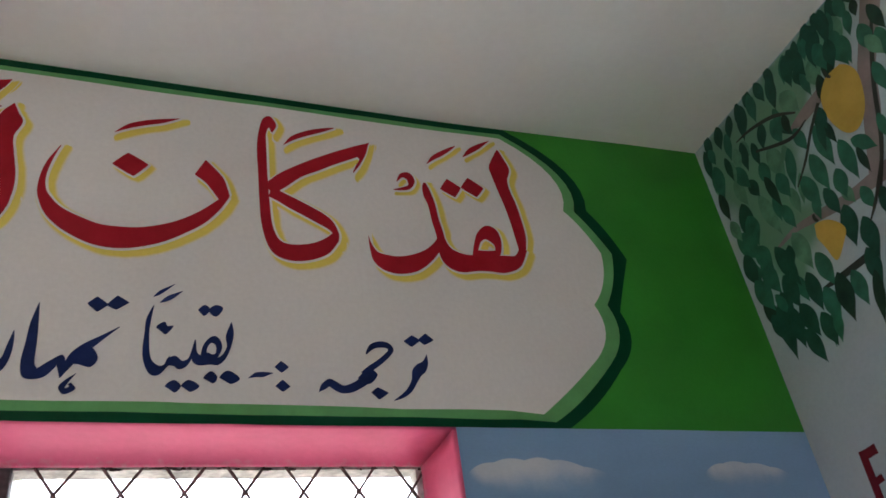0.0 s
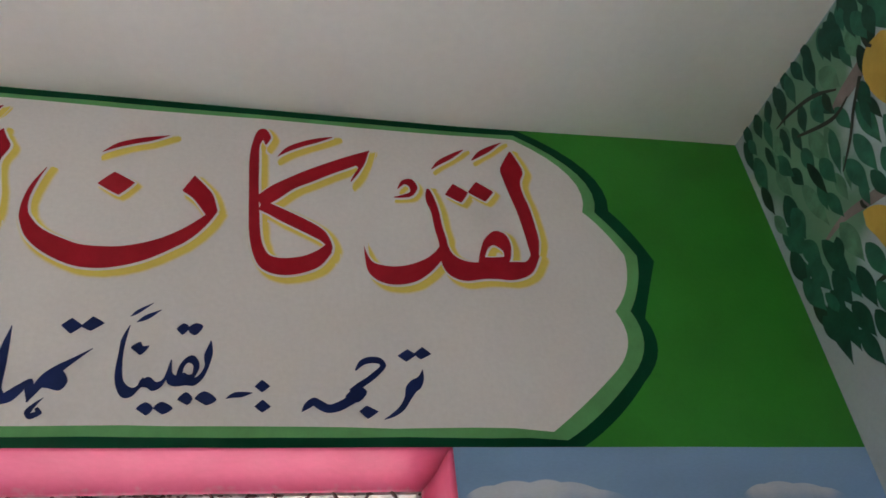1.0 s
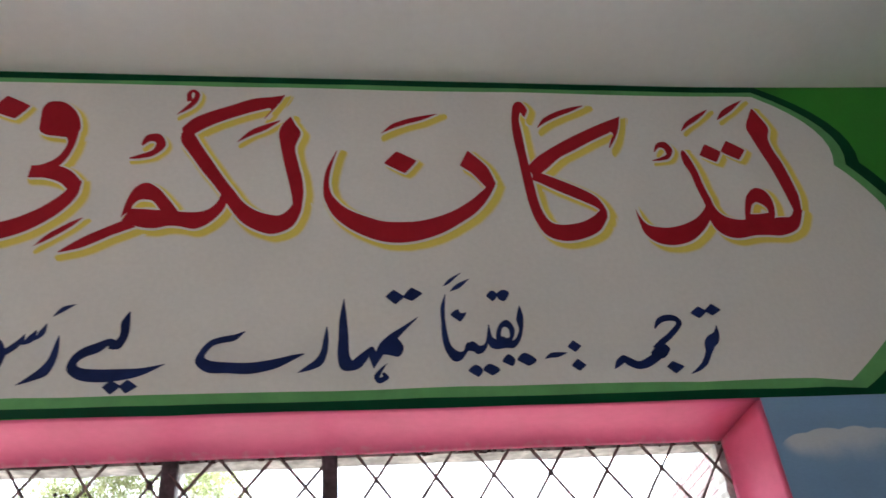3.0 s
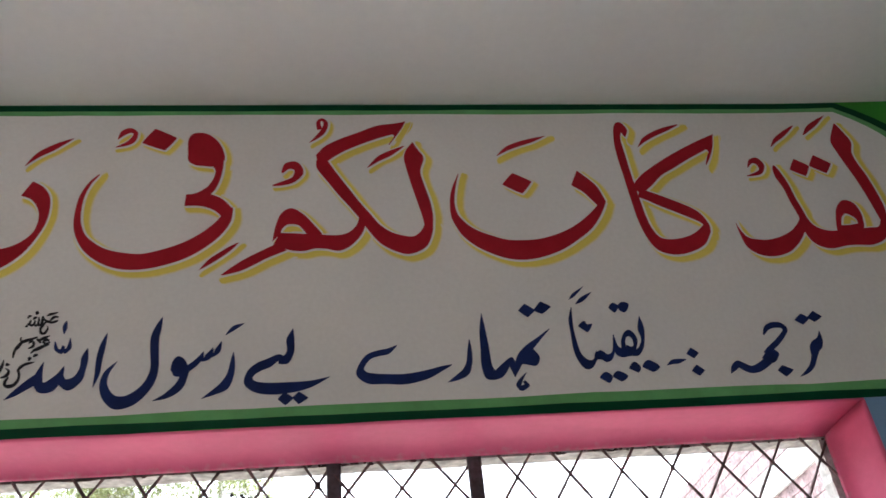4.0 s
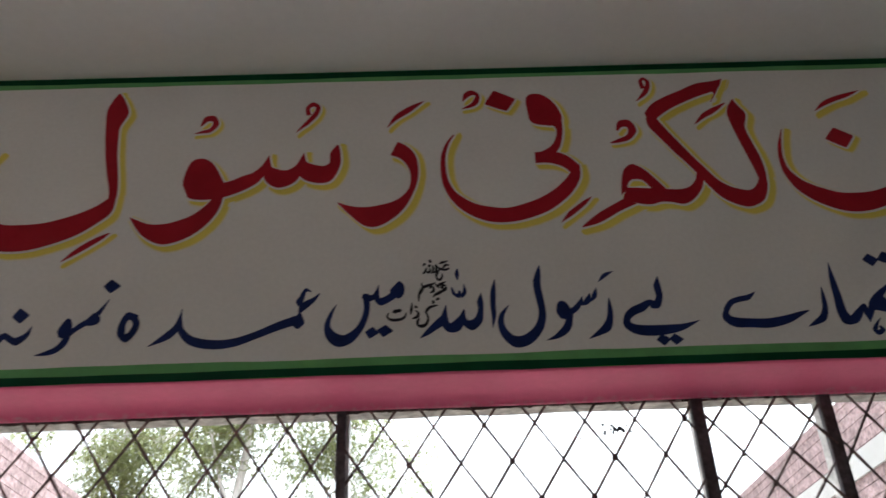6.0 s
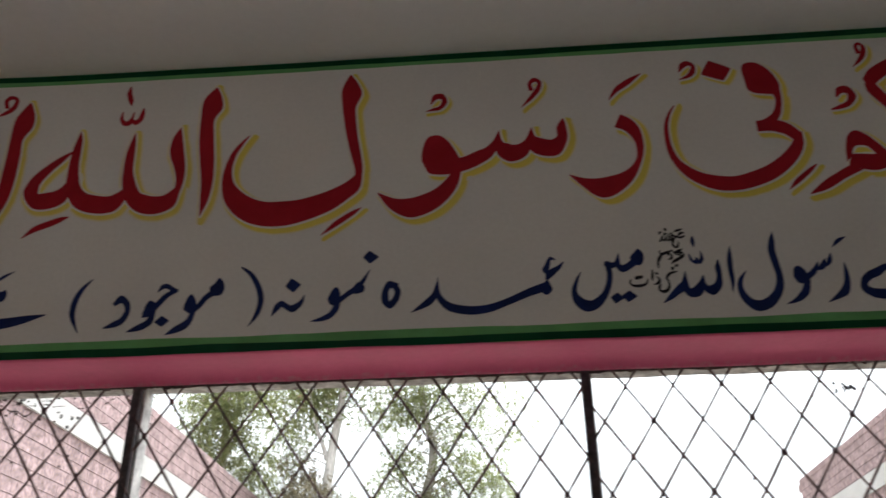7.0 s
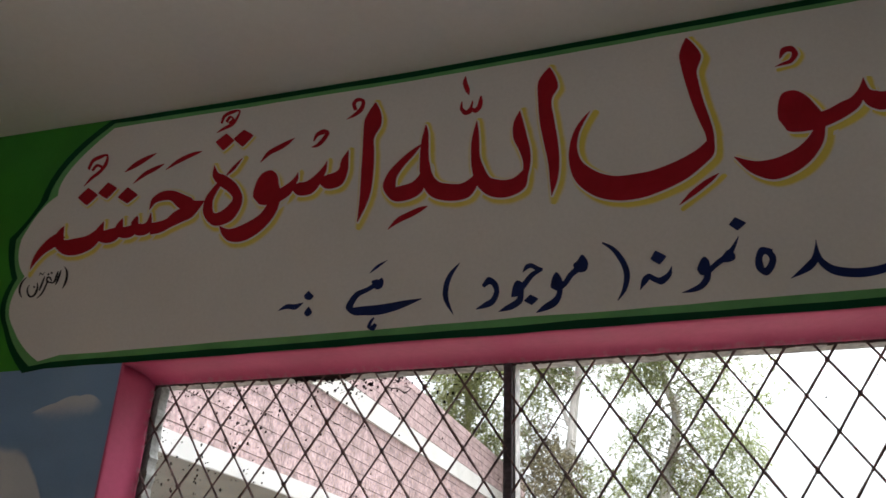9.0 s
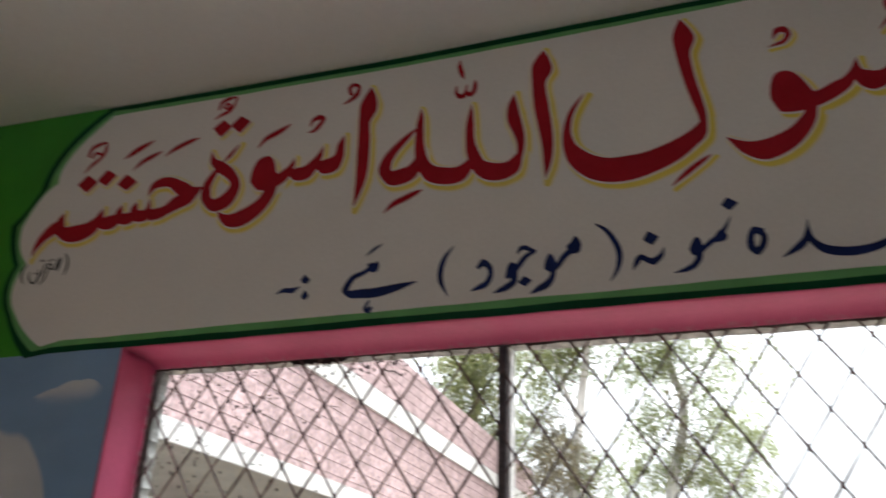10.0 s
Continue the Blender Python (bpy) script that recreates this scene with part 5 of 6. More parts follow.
def reveal():
    """Pink head and jambs: plastered faces that turn in a soft cove towards the frame."""
    e = 0.003

    def face(run, place, ends):
        """Sweeps a run of (depth, inset) between two ends; place gives the point at an inset."""
        bm = bmesh.new()
        n = 48
        rows = []
        for k in range(n + 1):
            t = ends[0] + (ends[1] - ends[0]) * k / n
            sway = 0.0012 * noise.noise((t * 3.1, ends[0], 0.7))
            inner = [bm.verts.new(place(t, y, d + sway * min(1, y / 0.05))) for y, d in run]
            outer = [bm.verts.new(place(t, run[-1][0], -e)), bm.verts.new(place(t, run[0][0], -e))]
            rows.append(inner + outer)
        for a, b in zip(rows, rows[1:]):
            for q in range(len(a)):
                f = bm.faces.new((a[q], a[(q + 1) % len(a)], b[(q + 1) % len(a)], b[q]))
                f.smooth = q < len(run) - 1
        bm.faces.new(rows[0][::-1])
        bm.faces.new(rows[-1])
        bmesh.ops.recalc_face_normals(bm, faces=bm.faces)
        return bm

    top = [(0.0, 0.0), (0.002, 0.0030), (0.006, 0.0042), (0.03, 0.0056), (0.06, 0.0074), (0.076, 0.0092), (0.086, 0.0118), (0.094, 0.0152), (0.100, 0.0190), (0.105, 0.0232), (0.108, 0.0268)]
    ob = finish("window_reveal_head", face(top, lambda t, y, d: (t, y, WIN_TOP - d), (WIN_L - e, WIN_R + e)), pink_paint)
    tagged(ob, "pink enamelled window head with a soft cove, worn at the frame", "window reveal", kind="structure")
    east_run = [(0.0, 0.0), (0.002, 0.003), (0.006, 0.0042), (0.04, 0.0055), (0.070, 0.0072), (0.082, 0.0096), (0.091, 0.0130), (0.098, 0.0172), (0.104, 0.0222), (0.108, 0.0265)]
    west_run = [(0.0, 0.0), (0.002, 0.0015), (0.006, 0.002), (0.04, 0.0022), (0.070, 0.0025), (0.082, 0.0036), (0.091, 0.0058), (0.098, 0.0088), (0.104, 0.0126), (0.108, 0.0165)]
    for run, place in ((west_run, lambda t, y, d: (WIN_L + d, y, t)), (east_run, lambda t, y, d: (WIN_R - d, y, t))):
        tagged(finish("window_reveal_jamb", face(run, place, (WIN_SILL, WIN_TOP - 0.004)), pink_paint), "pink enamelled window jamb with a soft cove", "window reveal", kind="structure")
    bm = bmesh.new()
    box(bm, WIN_L - 0.05, WIN_R + 0.05, -0.03, 0.118, WIN_SILL - 0.03, WIN_SILL + 0.002)
    bmesh.ops.bevel(bm, geom=bm.edges[:], offset=0.004, segments=2, affect="EDGES")
    tagged(finish("window_sill", bm, soffit_mat), "bare grey concrete window sill", "window sill", kind="structure")


reveal()
window = thing("window_1", "wide steel window with diamond wire grille and dusty glass", "window", kind="structure")


def rough_bar(bm, x0, x1, y0, y1, z0, z1, amp, along="x", seed=0):
    """A bar whose lower or inner edge is ragged with old mortar."""
    n = 160
    rings = []
    for i in range(n + 1):
        t = i / n
        w = amp * (noise.noise((t * 31, seed, 0)) + 0.6 * noise.noise((t * 93, seed, 4)))
        if along == "x":
            x = x0 + (x1 - x0) * t
            rings.append([bm.verts.new(p) for p in ((x, y0, z1), (x, y0 - w * 0.3, z0 + w), (x, y1, z0 + w), (x, y1, z1))])
        else:
            z = z0 + (z1 - z0) * t
            rings.append([bm.verts.new(p) for p in ((x0, y0, z), (x1 + w, y0 - w * 0.3, z), (x1 + w, y1, z), (x0, y1, z))])
    for a, b in zip(rings, rings[1:]):
        for k in range(4):
            bm.faces.new((a[k], a[(k + 1) % 4], b[(k + 1) % 4], b[k]))
    bm.faces.new(rings[0])
    bm.faces.new(rings[-1][::-1])
    bmesh.ops.recalc_face_normals(bm, faces=bm.faces)


bm = bmesh.new()
rough_bar(bm, IN_L, IN_R, 0.1165, 0.156, HEAD - 0.008, HEAD + 0.02, 0.0022, "x", 1)
part("frame_head", bm, mortar, window, "rough grey mortar-stained frame head")
bm = bmesh.new()
rough_bar(bm, IN_L - 0.0015, IN_L + 0.026, 0.118, 0.149, WIN_SILL, HEAD, 0.006, "z", 2)
part("frame_jamb", bm, cement, window, "rough grey cement frame jamb")
bm = bmesh.new()
rough_bar(bm, IN_L - 0.0015, IN_L + 0.008, 0.1145, 0.1178, WIN_SILL, HEAD, 0.006, "z", 8)
part("putty", bm, frame_paint, window, "ragged whitish putty along the jamb")
bm = bmesh.new()
rough_bar(bm, IN_R + 0.0015, IN_R - 0.022, 0.118, 0.149, WIN_SILL, HEAD, 0.005, "z", 3)
part("frame_jamb", bm, frame_paint, window, "chipped whitish frame jamb")
bm = bmesh.new()
rough_bar(bm, IN_L, -1.05, 0.1125, 0.1163, HEAD - 0.0085, HEAD + 0.004, 0.0042, "x", 6)
part("crust", bm, crust_mat, window, "dark flaking crust along the frame head")

for a, b in ((IN_L - 0.004, IN_L + 0.004), (IN_R - 0.004, IN_R + 0.004)):
    bm = bmesh.new()
    box(bm, a, b, 0.156, 0.173, WIN_SILL, WIN_TOP)
    part("outer_reveal", bm, cement, window, "grey cement outer reveal of the window")

MULLIONS = (-2.441, -1.551, -0.903, -0.665)
for x in MULLIONS:
    bm = bmesh.new()
    half = 0.0088 if x < -1.2 else 0.012
    box(bm, x - half, x + half, GRILLE_Y - 0.004, GRILLE_Y + 0.010, WIN_SILL, HEAD)
    bmesh.ops.bevel(bm, geom=bm.edges[:], offset=0.002, segments=1, affect="EDGES")
    bar = part("mullion", bm, steel, window, "dark rusty steel mullion")
    bm = bmesh.new()
    box(bm, x - 0.003, x + 0.013, GRILLE_Y + 0.012, GRILLE_Y + 0.05, WIN_SILL, HEAD)
    part("mullion_web", bm, frame_paint, bar, "whitish painted web of the mullion")
bm = bmesh.new()
box(bm, IN_L, IN_R, GRILLE_Y - 0.004, GRILLE_Y + 0.03, WIN_SILL + 0.003, WIN_SILL + 0.03)
part("frame_foot", bm, steel, window)

# diamond wires, each bay with its own mesh: a crossing point and the pitch across and up
MESHES = ((-2.897, 2.183, 0.0903, 0.1324), (-2.188, 2.192, 0.0899, 0.1338), (-1.203, 2.189, 0.0912, 0.1333),
          (-0.791, 2.176, 0.0888, 0.1093), (-0.411, 2.183, 0.0919, 0.1315))
bays = list(zip((IN_L + 0.003, *MULLIONS), (*MULLIONS, IN_R - 0.003)))
rnd = random.Random(7)


def grille_bay(x0, x1, nx, nz, px, pz):
    slope = pz / px
    top, foot = HEAD - 0.004, WIN_SILL + 0.01
    for sgn in (1, -1):
        for k in range(-60, 60):
            za, zb = (nz + k * pz + sgn * slope * (x - nx) for x in (x0, x1))
            dz = zb - za
            ts = sorted(((top - za) / dz, (foot - za) / dz))
            ta, tb = max(0.0, ts[0]), min(1.0, ts[1])
            if tb - ta < 0.01:
                continue
            n = max(4, int((tb - ta) * (x1 - x0) / px * 6))
            run = []
            for i in range(n + 1):
                t = ta + (tb - ta) * i / n
                jig = 0.0014 * noise.noise((k * 1.7 + sgn, i * 0.3, x0))
                run.append((x0 + (x1 - x0) * t + jig, GRILLE_Y + 0.002 * sgn, za + dz * t))
            bm = bmesh.new()
            tube(bm, run, [0.0026 * rnd.uniform(0.78, 1.25) for p in run], 5)
            part("grille_wire", bm, wire_steel, window)
    bm = bmesh.new()
    for i in range(-60, 60):
        for j in range(-20, 3):
            x, z = nx + i * px / 2, nz + (j * 2 + i % 2) * pz / 2
            if x0 < x < x1 and WIN_SILL + 0.02 < z < HEAD - 0.004:
                s = 0.0040 * rnd.uniform(0.8, 1.5)
                m = Matrix.Translation((x, GRILLE_Y, z)) @ Matrix.Diagonal((s * rnd.uniform(0.8, 1.4), s, s * rnd.uniform(0.9, 1.4), 1))
                bmesh.ops.create_icosphere(bm, subdivisions=1, radius=1.0, matrix=m)
    tagged(part("weld_knots", bm, wire_steel, window), kind="stuff")


for (x0, x1), mesh in zip(bays, MESHES):
    grille_bay(x0, x1, *mesh)

for x0, x1 in bays:
    bm = bmesh.new()
    box(bm, x0 + 0.004, x1 - 0.004, 0.150, 0.153, WIN_SILL + 0.02, HEAD - 0.006)
    pane = part("pane", bm, glass, window, "dusty clear glass pane")
    pane.visible_shadow = False

# loose flakes of paint and rust along the head
bm = bmesh.new()
rnd = random.Random(17)
for k in range(260):
    x = rnd.uniform(IN_L + 0.01, IN_R - 0.01)
    if noise.noise((x * 4.0, 3.3, 0)) + 0.25 * rnd.uniform(-1, 1) < -0.12:
        continue
    n, ln, ht, z = rnd.choice((5, 6, 7)), rnd.uniform(0.002, 0.009), rnd.uniform(0.001, 0.0028), HEAD - rnd.uniform(0.005, 0.0105)
    ring_pts = [(x + ln * rnd.uniform(0.6, 1.1) * math.cos(6.283 * q / n), z + ht * rnd.uniform(0.5, 1.3) * math.sin(6.283 * q / n)) for q in range(n)]
    prism(bm, [(a, 0.1115, b) for a, b in ring_pts], [(a, 0.1132, b) for a, b in ring_pts])
bmesh.ops.recalc_face_normals(bm, faces=bm.faces)
tagged(part("flakes", bm, crust_mat, window, "dark flakes of rust and paint along the head"), kind="stuff")

# torn strip of old sealant hanging under the head
bm = bmesh.new()
strip = [(-2.955 + 0.15 * i / 48, i) for i in range(49)]
lower = [(x, HEAD - 0.009 - (0.006 + 0.011 * max(0, noise.noise((i * 0.37, 2.2, 0)) + 0.35 * noise.noise((i * 1.3, 0.4, 0)) + 0.45 * (i / 48))) * min(1, i / 6, (48 - i) / 4)) for x, i in strip]
upper = [(x, HEAD - 0.006) for x, i in strip]
prism(bm, [(x, 0.1135, z) for x, z in lower + upper[::-1]], [(x, 0.1160, z) for x, z in lower + upper[::-1]])
part("sealant_strip", bm, speck_dark, window, "torn dark sealant under the window head")

# a torn flake of film on the glass, and a stuck dark crumb
bm = bmesh.new()
tube(bm, [(-2.726, 0.1478, 2.196), (-2.714, 0.1478, 2.194), (-2.702, 0.1478, 2.193), (-2.694, 0.1478, 2.187), (-2.686, 0.1478, 2.182), (-2.678, 0.1478, 2.186), (-2.671, 0.1478, 2.192), (-2.680, 0.1478, 2.195), (-2.689, 0.1478, 2.198)],
     [0.0006, 0.0014, 0.001, 0.0012, 0.0022, 0.001, 0.0013, 0.0008, 0.0005], 5)
part("torn_film", bm, speck_dark, window, "curled torn edge of film on the glass")
bm = bmesh.new()
vs = [bm.verts.new((-2.771 + a * 0.001, 0.1480, 2.207 + b * 0.001)) for a, b in ((-8, -4), (-3, -2), (1, -5), (9, -4), (6, 1), (3, 2), (0, 6), (-4, 3), (-6, 0))]
bmesh.ops.solidify(bm, geom=[bm.faces.new(vs)], thickness=0.0008)
part("dark_crumb", bm, speck_dark, window, "dark crumb stuck to the glass")

# dried splashes on the glass, thick in the outer bay
bm = bmesh.new()
rnd = random.Random(11)


def speck(x, z, r):
    n = rnd.choice((5, 6, 7))
    a0 = rnd.uniform(0, 6.28)
    vs = [bm.verts.new((x + r * rnd.uniform(0.5, 1.2) * math.cos(a0 + 6.283 * i / n), 0.1485, z + r * rnd.uniform(0.6, 1.5) * math.sin(a0 + 6.283 * i / n))) for i in range(n)]
    bm.faces.new(vs)


for i in range(230):
    x = IN_L + 0.02 + abs(rnd.gauss(0, 0.33))
    if x < MULLIONS[0] - 0.02:
        speck(x, rnd.uniform(1.6, HEAD - 0.02), 0.0022 * rnd.uniform(0.5, 1.9))
for cx, cz, cn, cs in ((-3.045, 2.139, 26, 0.03), (-2.828, 2.195, 40, 0.022), (-2.727, 2.209, 22, 0.02), (-2.589, 2.176, 9, 0.01), (-3.137, 2.018, 16, 0.04), (-1.054, 2.184, 22, 0.009)):
    for i in range(cn):
        speck(rnd.gauss(cx, cs * 1.6), min(HEAD - 0.012, rnd.gauss(cz, cs * 0.6)), 0.0022 * rnd.uniform(0.5, 1.8))
# grime gathered along the head and the outer jamb
for i in range(170):
    speck(rnd.uniform(IN_L + 0.03, MULLIONS[0] - 0.02), HEAD - 0.010 - abs(rnd.gauss(0, 0.011)), 0.0015 * rnd.uniform(0.5, 1.7))
for i in range(80):
    speck(IN_L + 0.024 + abs(rnd.gauss(0, 0.012)), rnd.uniform(1.7, HEAD - 0.012), 0.0015 * rnd.uniform(0.5, 1.7))
for i in range(26):
    x, z, ln, tilt = rnd.uniform(IN_L + 0.04, -2.5), HEAD - rnd.uniform(0.015, 0.11), rnd.uniform(0.006, 0.022), rnd.gauss(0, 0.35)
    vs = [bm.verts.new((x + a * ln, 0.1485, z + a * ln * tilt + b * 0.0006)) for a, b in ((0, -1), (0.5, -1.4), (1, -0.3), (1, 0.3), (0.5, 1), (0, 1))]
    bm.faces.new(vs)
for i in range(50):
    speck(rnd.uniform(-2.4, IN_R - 0.03), rnd.uniform(1.9, HEAD - 0.02), 0.002 * rnd.uniform(0.5, 1.5))
tagged(part("dried_splashes", bm, speck_dark, window, "dark dried splashes on the glass"), kind="stuff")

# ---- outside ----
bm = bmesh.new()
bm.faces.new([bm.verts.new((x, y, -0.2)) for x, y in ((-400, -400), (400, -400), (400, 400), (-400, 400))])
tagged(finish("ground", bm, earth), "dry bare earth of the yard", "ground", kind="structure")


def wing(name, base, azimuth, length, flip, label, near):
    """A brick classroom wing: local x runs along its front, local y into the building."""
    root = thing(name, label, "building")
    root.matrix_basis = Matrix.Translation(base) @ Matrix.Rotation(azimuth, 4, "Z") @ Matrix.Diagonal((1, flip, 1, 1))
    bm = bmesh.new()
    box(bm, 0, length, 0.009, 5.0, 2.60, 4.69)
    wall = part("wall", bm, joint_mat, root)
    bm = bmesh.new()
    box(bm, 0.0016, 0.2984, 0, 0.05, 0, 0.121)
    one = bpy.data.meshes.new("brick")
    bm.to_mesh(one)
    bm.free()
    one.materials.append(brick_pink)
    rest = bmesh.new()
    singles = 0
    k = 0
    while k * 0.130 < 2.0:
        z = 2.63 + k * 0.130
        x = -0.15 * (k % 2)
        while x < length - 0.1 and z < 4.62:
            if near[0] < x < near[1] and near[2] < z < near[3] and singles < 300:
                ob = new("brick", one)
                ob.parent = wall
                ob.location = (max(x, 0), 0.0005 * math.sin(x * 91 + k), z)
                singles += 1
            else:
                d = 0.0005 * math.sin(x * 91 + k)
                box(rest, max(x, 0) + 0.0016, x + 0.2984, d, 0.05, z, z + 0.121)
            x += 0.300
        k += 1
    tagged(part("brickwork", rest, brick_pink, wall), kind="stuff")
    bm = bmesh.new()
    box(bm, -0.03, length + 0.03, -0.03, 0.1, 3.906, 4.16)
    part("roof_band", bm, white_band, root, "whitewashed concrete band")
    bm = bmesh.new()
    box(bm, -0.03, length + 0.03, -0.006, 5.05, 4.69, 4.78)
    part("coping", bm, brick_pink, root, "pink washed brick coping")
    # sunshade slab: bare soffit, whitewashed fascia and top
    bm = bmesh.new()
    prism(bm, [(-0.05, -0.785, 2.549), (-0.05, 0.9, 2.572), (-0.05, 0.9, 2.60), (-0.05, 0.05, 2.75), (-0.05, -0.785, 2.676)],
          [(length, -0.785, 2.549), (length, 0.9, 2.572), (length, 0.9, 2.60), (length, 0.05, 2.75), (length, -0.785, 2.676)])
    bmesh.ops.recalc_face_normals(bm, faces=bm.faces)
    shade = part("sunshade", bm, soffit_mat, root, "bare concrete sunshade slab")
    bm = bmesh.new()
    box(bm, -0.05, length, -0.80, -0.7855, 2.546, 2.680)
    bmesh.ops.bevel(bm, geom=bm.edges[:], offset=0.005, segments=2, affect="EDGES")
    part("fascia", bm, white_band, shade, "whitewashed edge of the slab")
    bm = bmesh.new()
    box(bm, 0.0, length, 0.88, 5.0, -0.2, 2.598)
    part("lower_wall", bm, white_band, root, "whitewashed wall under the sunshade")
    return root


wing("school_wing", (-5.720, 0.6, 0), radians(92.70), 16.2, 1, "pink brick school wing with white concrete bands", (1.6, 13.7, 2.7, 3.8))
wing("school_wing", (2.854, 0.6, 0), radians(86.31), 13.78, -1, "pink brick school wing with white concrete bands", (8.8, 13.5, 3.3, 4.7))


def spray(rnd, verts, faces, c, size, count):
    """Feathery drooping twigs with narrow leaves, scattered in a lump of the crown."""
    for q in range(count):
        a, b = rnd.uniform(0, 6.283), rnd.random() ** 0.5
        p = c + Vector((1.35 * size * b * math.cos(a), size * rnd.uniform(-1, 1), 1.05 * size * b * math.sin(a)))
        swing = Vector((rnd.gauss(0, 0.6), rnd.gauss(0, 0.5), -0.7 + rnd.gauss(0, 0.3))).normalized()
        for w in range(rnd.randint(5, 10)):
            p = p + swing * 0.022 + Vector((rnd.gauss(0, 0.012), rnd.gauss(0, 0.012), rnd.gauss(0, 0.006)))
            u = (swing + Vector((rnd.gauss(0, 0.9), rnd.gauss(0, 0.9), rnd.gauss(0, 0.5)))).normalized() * rnd.uniform(0.024, 0.060)
            v = u.cross(Vector((rnd.gauss(0, 1), rnd.gauss(0, 1), rnd.gauss(0, 1)))).normalized() * rnd.uniform(0.007, 0.0135)
            n = len(verts)
            verts += [p - u, p + v, p + u, p - v]
            faces.append((n, n + 1, n + 2, n + 3))


def yard_tree(x, y, seed, trunk, limbs, lumps, dry_lumps, top):
    """trunk and limbs: runs of (x, z, radius) off the base; lumps of leaves: (x, z, size, fullness)."""
    rnd = random.Random(seed)
    root = thing("yard_tree", "tall pale-barked tree with sparse feathery foliage", "tree", "trees in the yard")
    root.location = (x, y, -0.2)

    def run(pts, bend):
        smooth = catmull(pts, 5)
        return [Vector((a, bend * math.sin(0.9 * b + seed), b)) for a, b, r in smooth], [r * (1 + 0.10 * noise.noise((b * 2.3, seed, 0))) for a, b, r in smooth]

    bm = bmesh.new()
    line, radii = run(trunk, 0.10)
    tube(bm, line, radii, 9)
    part("trunk", bm, bark, root)
    for pts in limbs:
        bm = bmesh.new()
        l, r = run(pts, 0.10)
        tube(bm, l, r, 7)
        part("limb", bm, bark, root)
    crown = list(lumps)
    for k in range(26):
        h = rnd.uniform(7.0, top)
        crown.append((line[-1].x + rnd.gauss(0, 0.9), h, rnd.uniform(0.3, 0.5), rnd.uniform(0.5, 1.0)))
    for name, mat, group in (("crown", leaf_mat, crown), ("dry_foliage", dry_leaf, dry_lumps)):
        verts, faces = [], []
        twigs = bmesh.new()
        for a, b, s, f in group:
            c = Vector((a, rnd.uniform(-0.5, 0.5), b))
            spray(rnd, verts, faces, c, s, int(200 * f * (s / 0.4) ** 2))
            near = min(line, key=lambda p: (p - c).length + 0.8 * max(0, p.z - c.z))
            mid = near.lerp(c, 0.55) + Vector((0, 0, 0.12))
            tube(twigs, [near, mid, c], [0.016, 0.010, 0.004], 4)
            for m in range(5):
                end = c + Vector((rnd.gauss(0, s * 0.6), rnd.gauss(0, s * 0.4), rnd.gauss(0, s * 0.5)))
                tube(twigs, [mid.lerp(c, 0.6), c.lerp(end, 0.5) + Vector((0, 0, 0.03)), end], [0.007, 0.005, 0.002], 4)
        if not group:
            twigs.free()
            continue
        tagged(part("twigs", twigs, bark, root), kind="stuff")
        me = bpy.data.meshes.new(name)
        me.from_pydata(verts, [], faces)
        me.materials.append(mat)
        ob = new(name, me)
        ob.parent = root
        tagged(ob, kind="stuff")
    return root


yard_tree(-5.2, 14.3, 3,
          [(-0.05, 0, 0.16), (0.0, 1.6, 0.13), (0.06, 3.2, 0.115), (0.12, 4.6, 0.10), (0.19, 5.1, 0.095), (0.24, 5.5, 0.09), (0.29, 5.95, 0.085), (0.42, 6.75, 0.07), (0.5, 8.2, 0.045), (0.55, 9.6, 0.015)],
          [[(0.17, 5.62, 0.05), (0.10, 5.85, 0.045), (-0.04, 6.2, 0.035), (-0.19, 6.77, 0.028), (-0.4, 7.6, 0.012)], [(0.20, 5.05, 0.012), (0.42, 5.12, 0.010), (0.85, 5.10, 0.004)]],
          [(-0.36, 6.66, 0.42, 0.75), (-0.60, 5.76, 0.34, 0.8), (-0.26, 6.31, 0.30, 0.7), (0.0, 6.64, 0.35, 0.7), (-0.60, 6.56, 0.40, 0.9), (0.64, 6.61, 0.32, 0.5), (0.46, 4.77, 0.30, 0.6), (-0.55, 5.2, 0.32, 0.7), (0.75, 4.35, 0.40, 0.7)],
          [(-0.17, 5.10, 0.36, 1.2), (0.04, 4.67, 0.42, 1.3), (-0.50, 4.78, 0.36, 1.1), (-0.35, 5.55, 0.28, 0.9), (-0.1, 4.2, 0.5, 1.2)], 9.9)
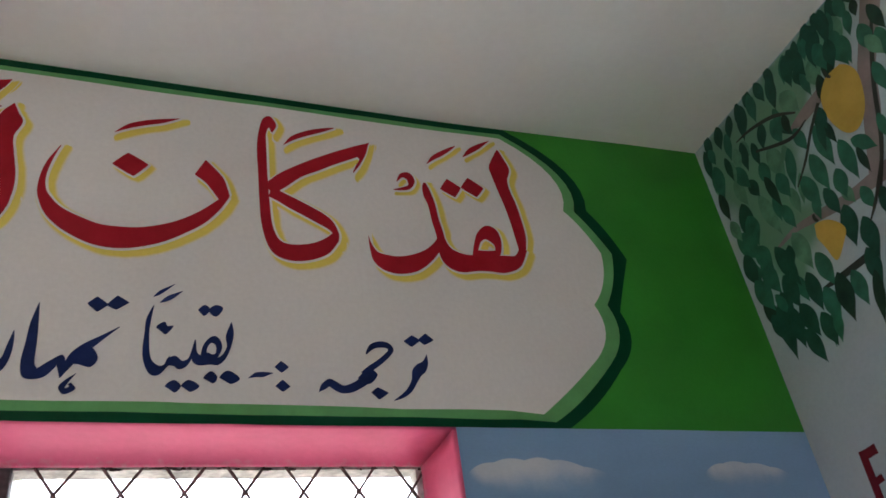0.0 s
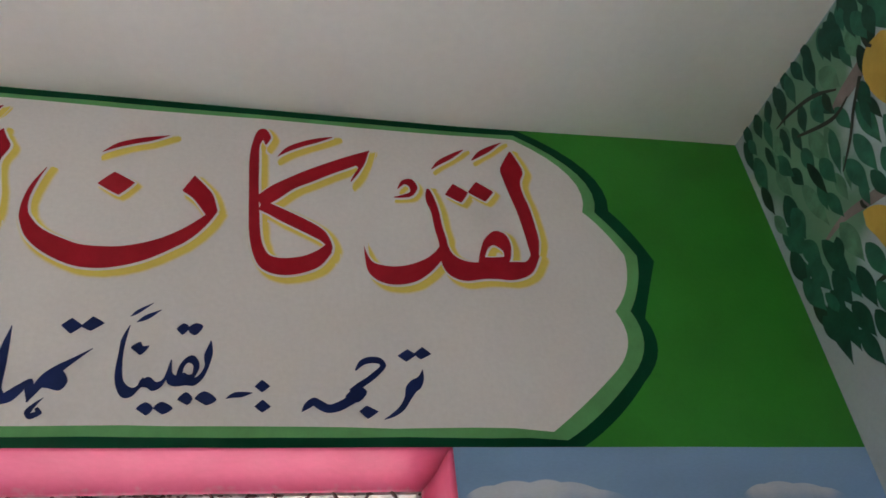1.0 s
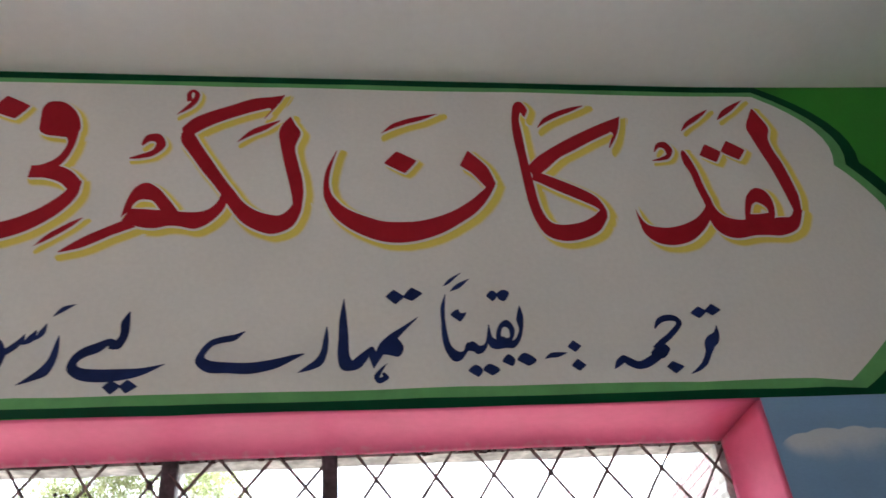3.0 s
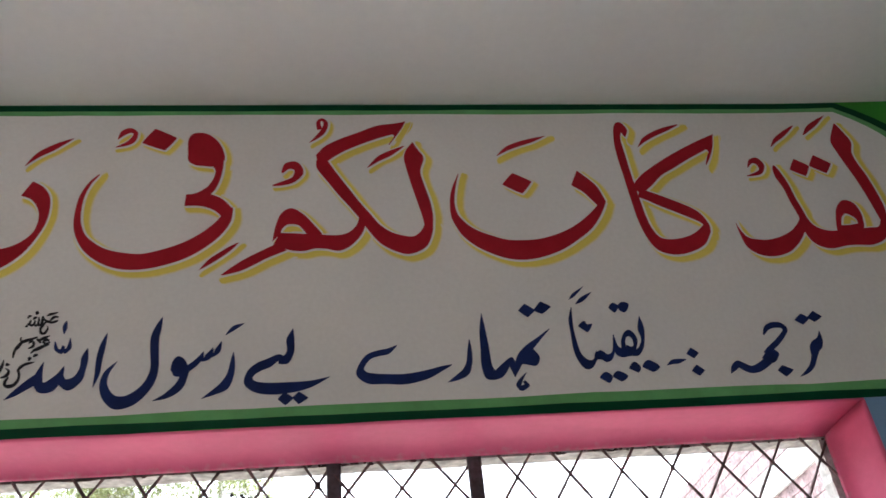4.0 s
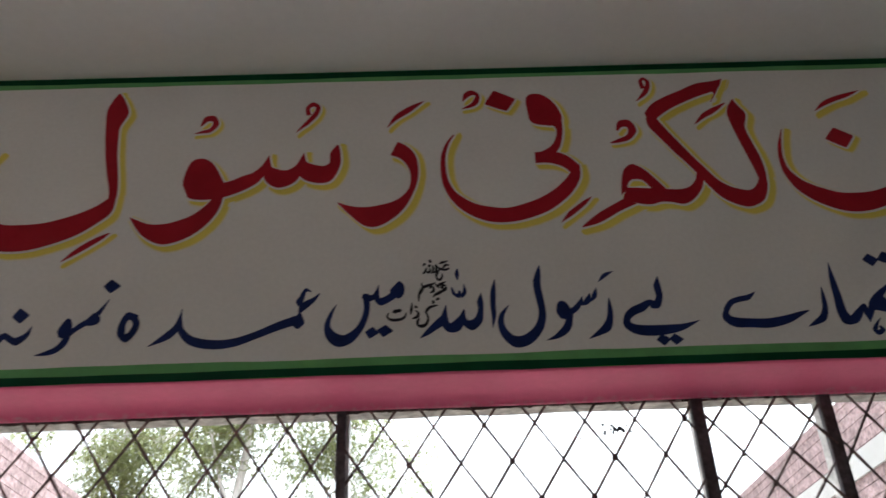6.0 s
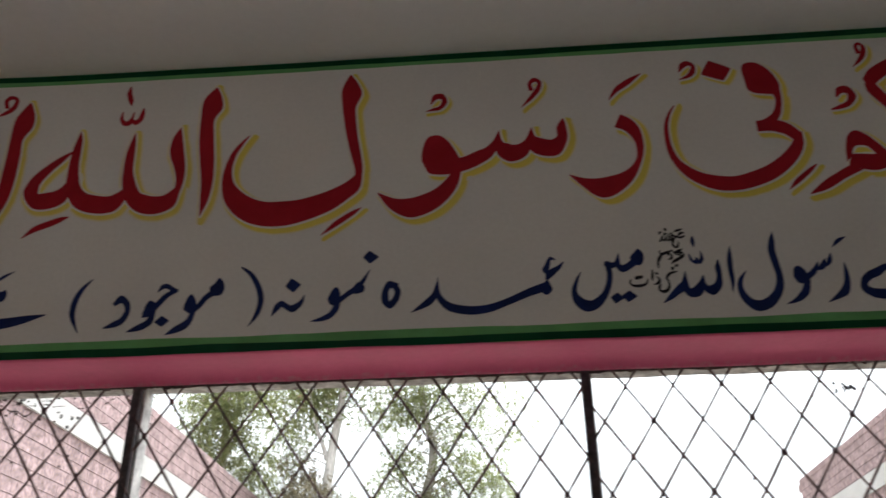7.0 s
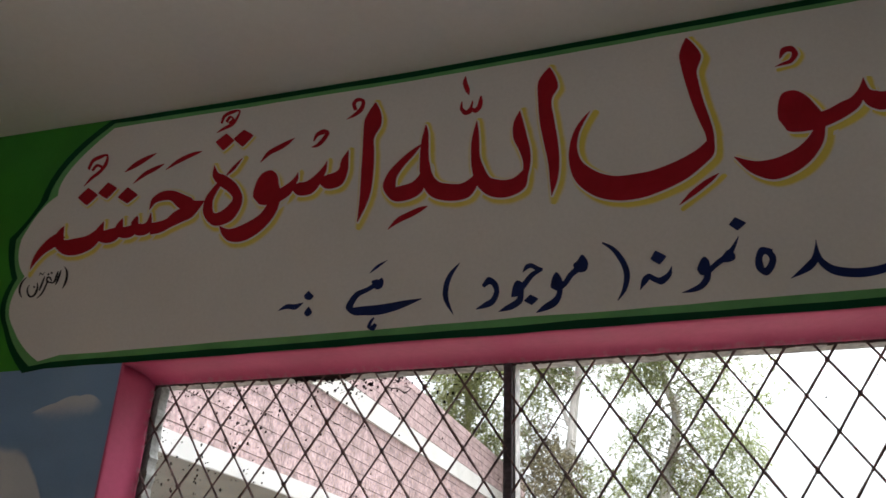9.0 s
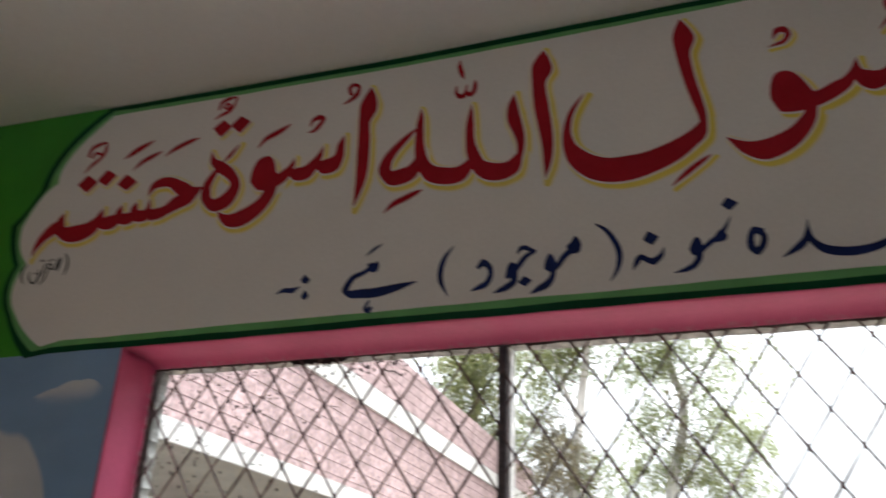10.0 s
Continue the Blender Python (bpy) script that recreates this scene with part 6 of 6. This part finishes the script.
yard_tree(-3.4, 16.2, 8,
          [(-0.2, 0, 0.17), (-0.18, 2.0, 0.14), (-0.10, 4.2, 0.115), (0.06, 5.0, 0.105), (0.20, 5.55, 0.10), (0.27, 6.0, 0.095), (0.27, 6.4, 0.085), (0.16, 6.75, 0.08), (0.06, 7.3, 0.065), (0.0, 8.6, 0.04), (0.1, 9.9, 0.012)],
          [[(0.25, 6.5, 0.03), (0.5, 6.85, 0.022), (1.0, 7.0, 0.012), (1.5, 7.1, 0.005)], [(0.15, 5.4, 0.03), (0.5, 5.6, 0.02), (1.1, 5.75, 0.008)], [(0.05, 5.1, 0.03), (-0.4, 5.5, 0.02), (-0.7, 5.75, 0.006)]],
          [(-0.45, 6.14, 0.34, 1.2), (-0.72, 5.56, 0.34, 0.9), (-0.24, 5.90, 0.30, 1.0), (0.20, 7.21, 0.36, 0.6), (1.05, 6.68, 0.32, 0.6), (1.29, 5.86, 0.42, 1.3), (1.55, 5.40, 0.36, 1.3), (0.58, 5.09, 0.44, 1.0), (0.85, 4.65, 0.46, 1.0),
           (-0.20, 4.87, 0.42, 0.8), (1.31, 7.14, 0.34, 0.4), (1.86, 7.23, 0.34, 0.35), (0.60, 6.58, 0.34, 0.6), (0.74, 5.76, 0.34, 0.8), (-0.54, 4.77, 0.40, 0.8), (-0.88, 6.89, 0.34, 0.45), (1.35, 4.5, 0.45, 0.9), (1.75, 6.35, 0.34, 0.4), (2.15, 6.8, 0.36, 0.25), (0.9, 6.15, 0.32, 0.6)],
          [(0.30, 5.45, 0.30, 0.8), (0.35, 4.9, 0.34, 0.8), (0.2, 6.3, 0.24, 0.6)], 10.4)
yard_tree(-7.4, 15.0, 21,
          [(0.0, 0, 0.16), (0.06, 2.5, 0.13), (0.0, 4.6, 0.11), (0.1, 6.0, 0.085), (0.05, 7.6, 0.06), (0.1, 9.8, 0.015)],
          [[(0.05, 5.0, 0.035), (0.4, 5.4, 0.025), (0.8, 5.7, 0.008)], [(0.08, 5.8, 0.035), (0.4, 6.4, 0.025), (0.75, 6.8, 0.008)]],
          [(0.09, 6.46, 0.42, 1.4), (-0.17, 6.72, 0.42, 1.3), (0.84, 5.72, 0.36, 1.3), (0.35, 6.09, 0.40, 1.5), (0.58, 6.93, 0.40, 0.9), (-0.19, 7.23, 0.45, 1.0), (0.95, 6.55, 0.32, 0.6), (0.72, 5.26, 0.40, 1.1), (-0.4, 6.0, 0.45, 1.2), (0.3, 5.5, 0.42, 1.2), (0.2, 4.8, 0.5, 1.0)],
          [], 10.0)
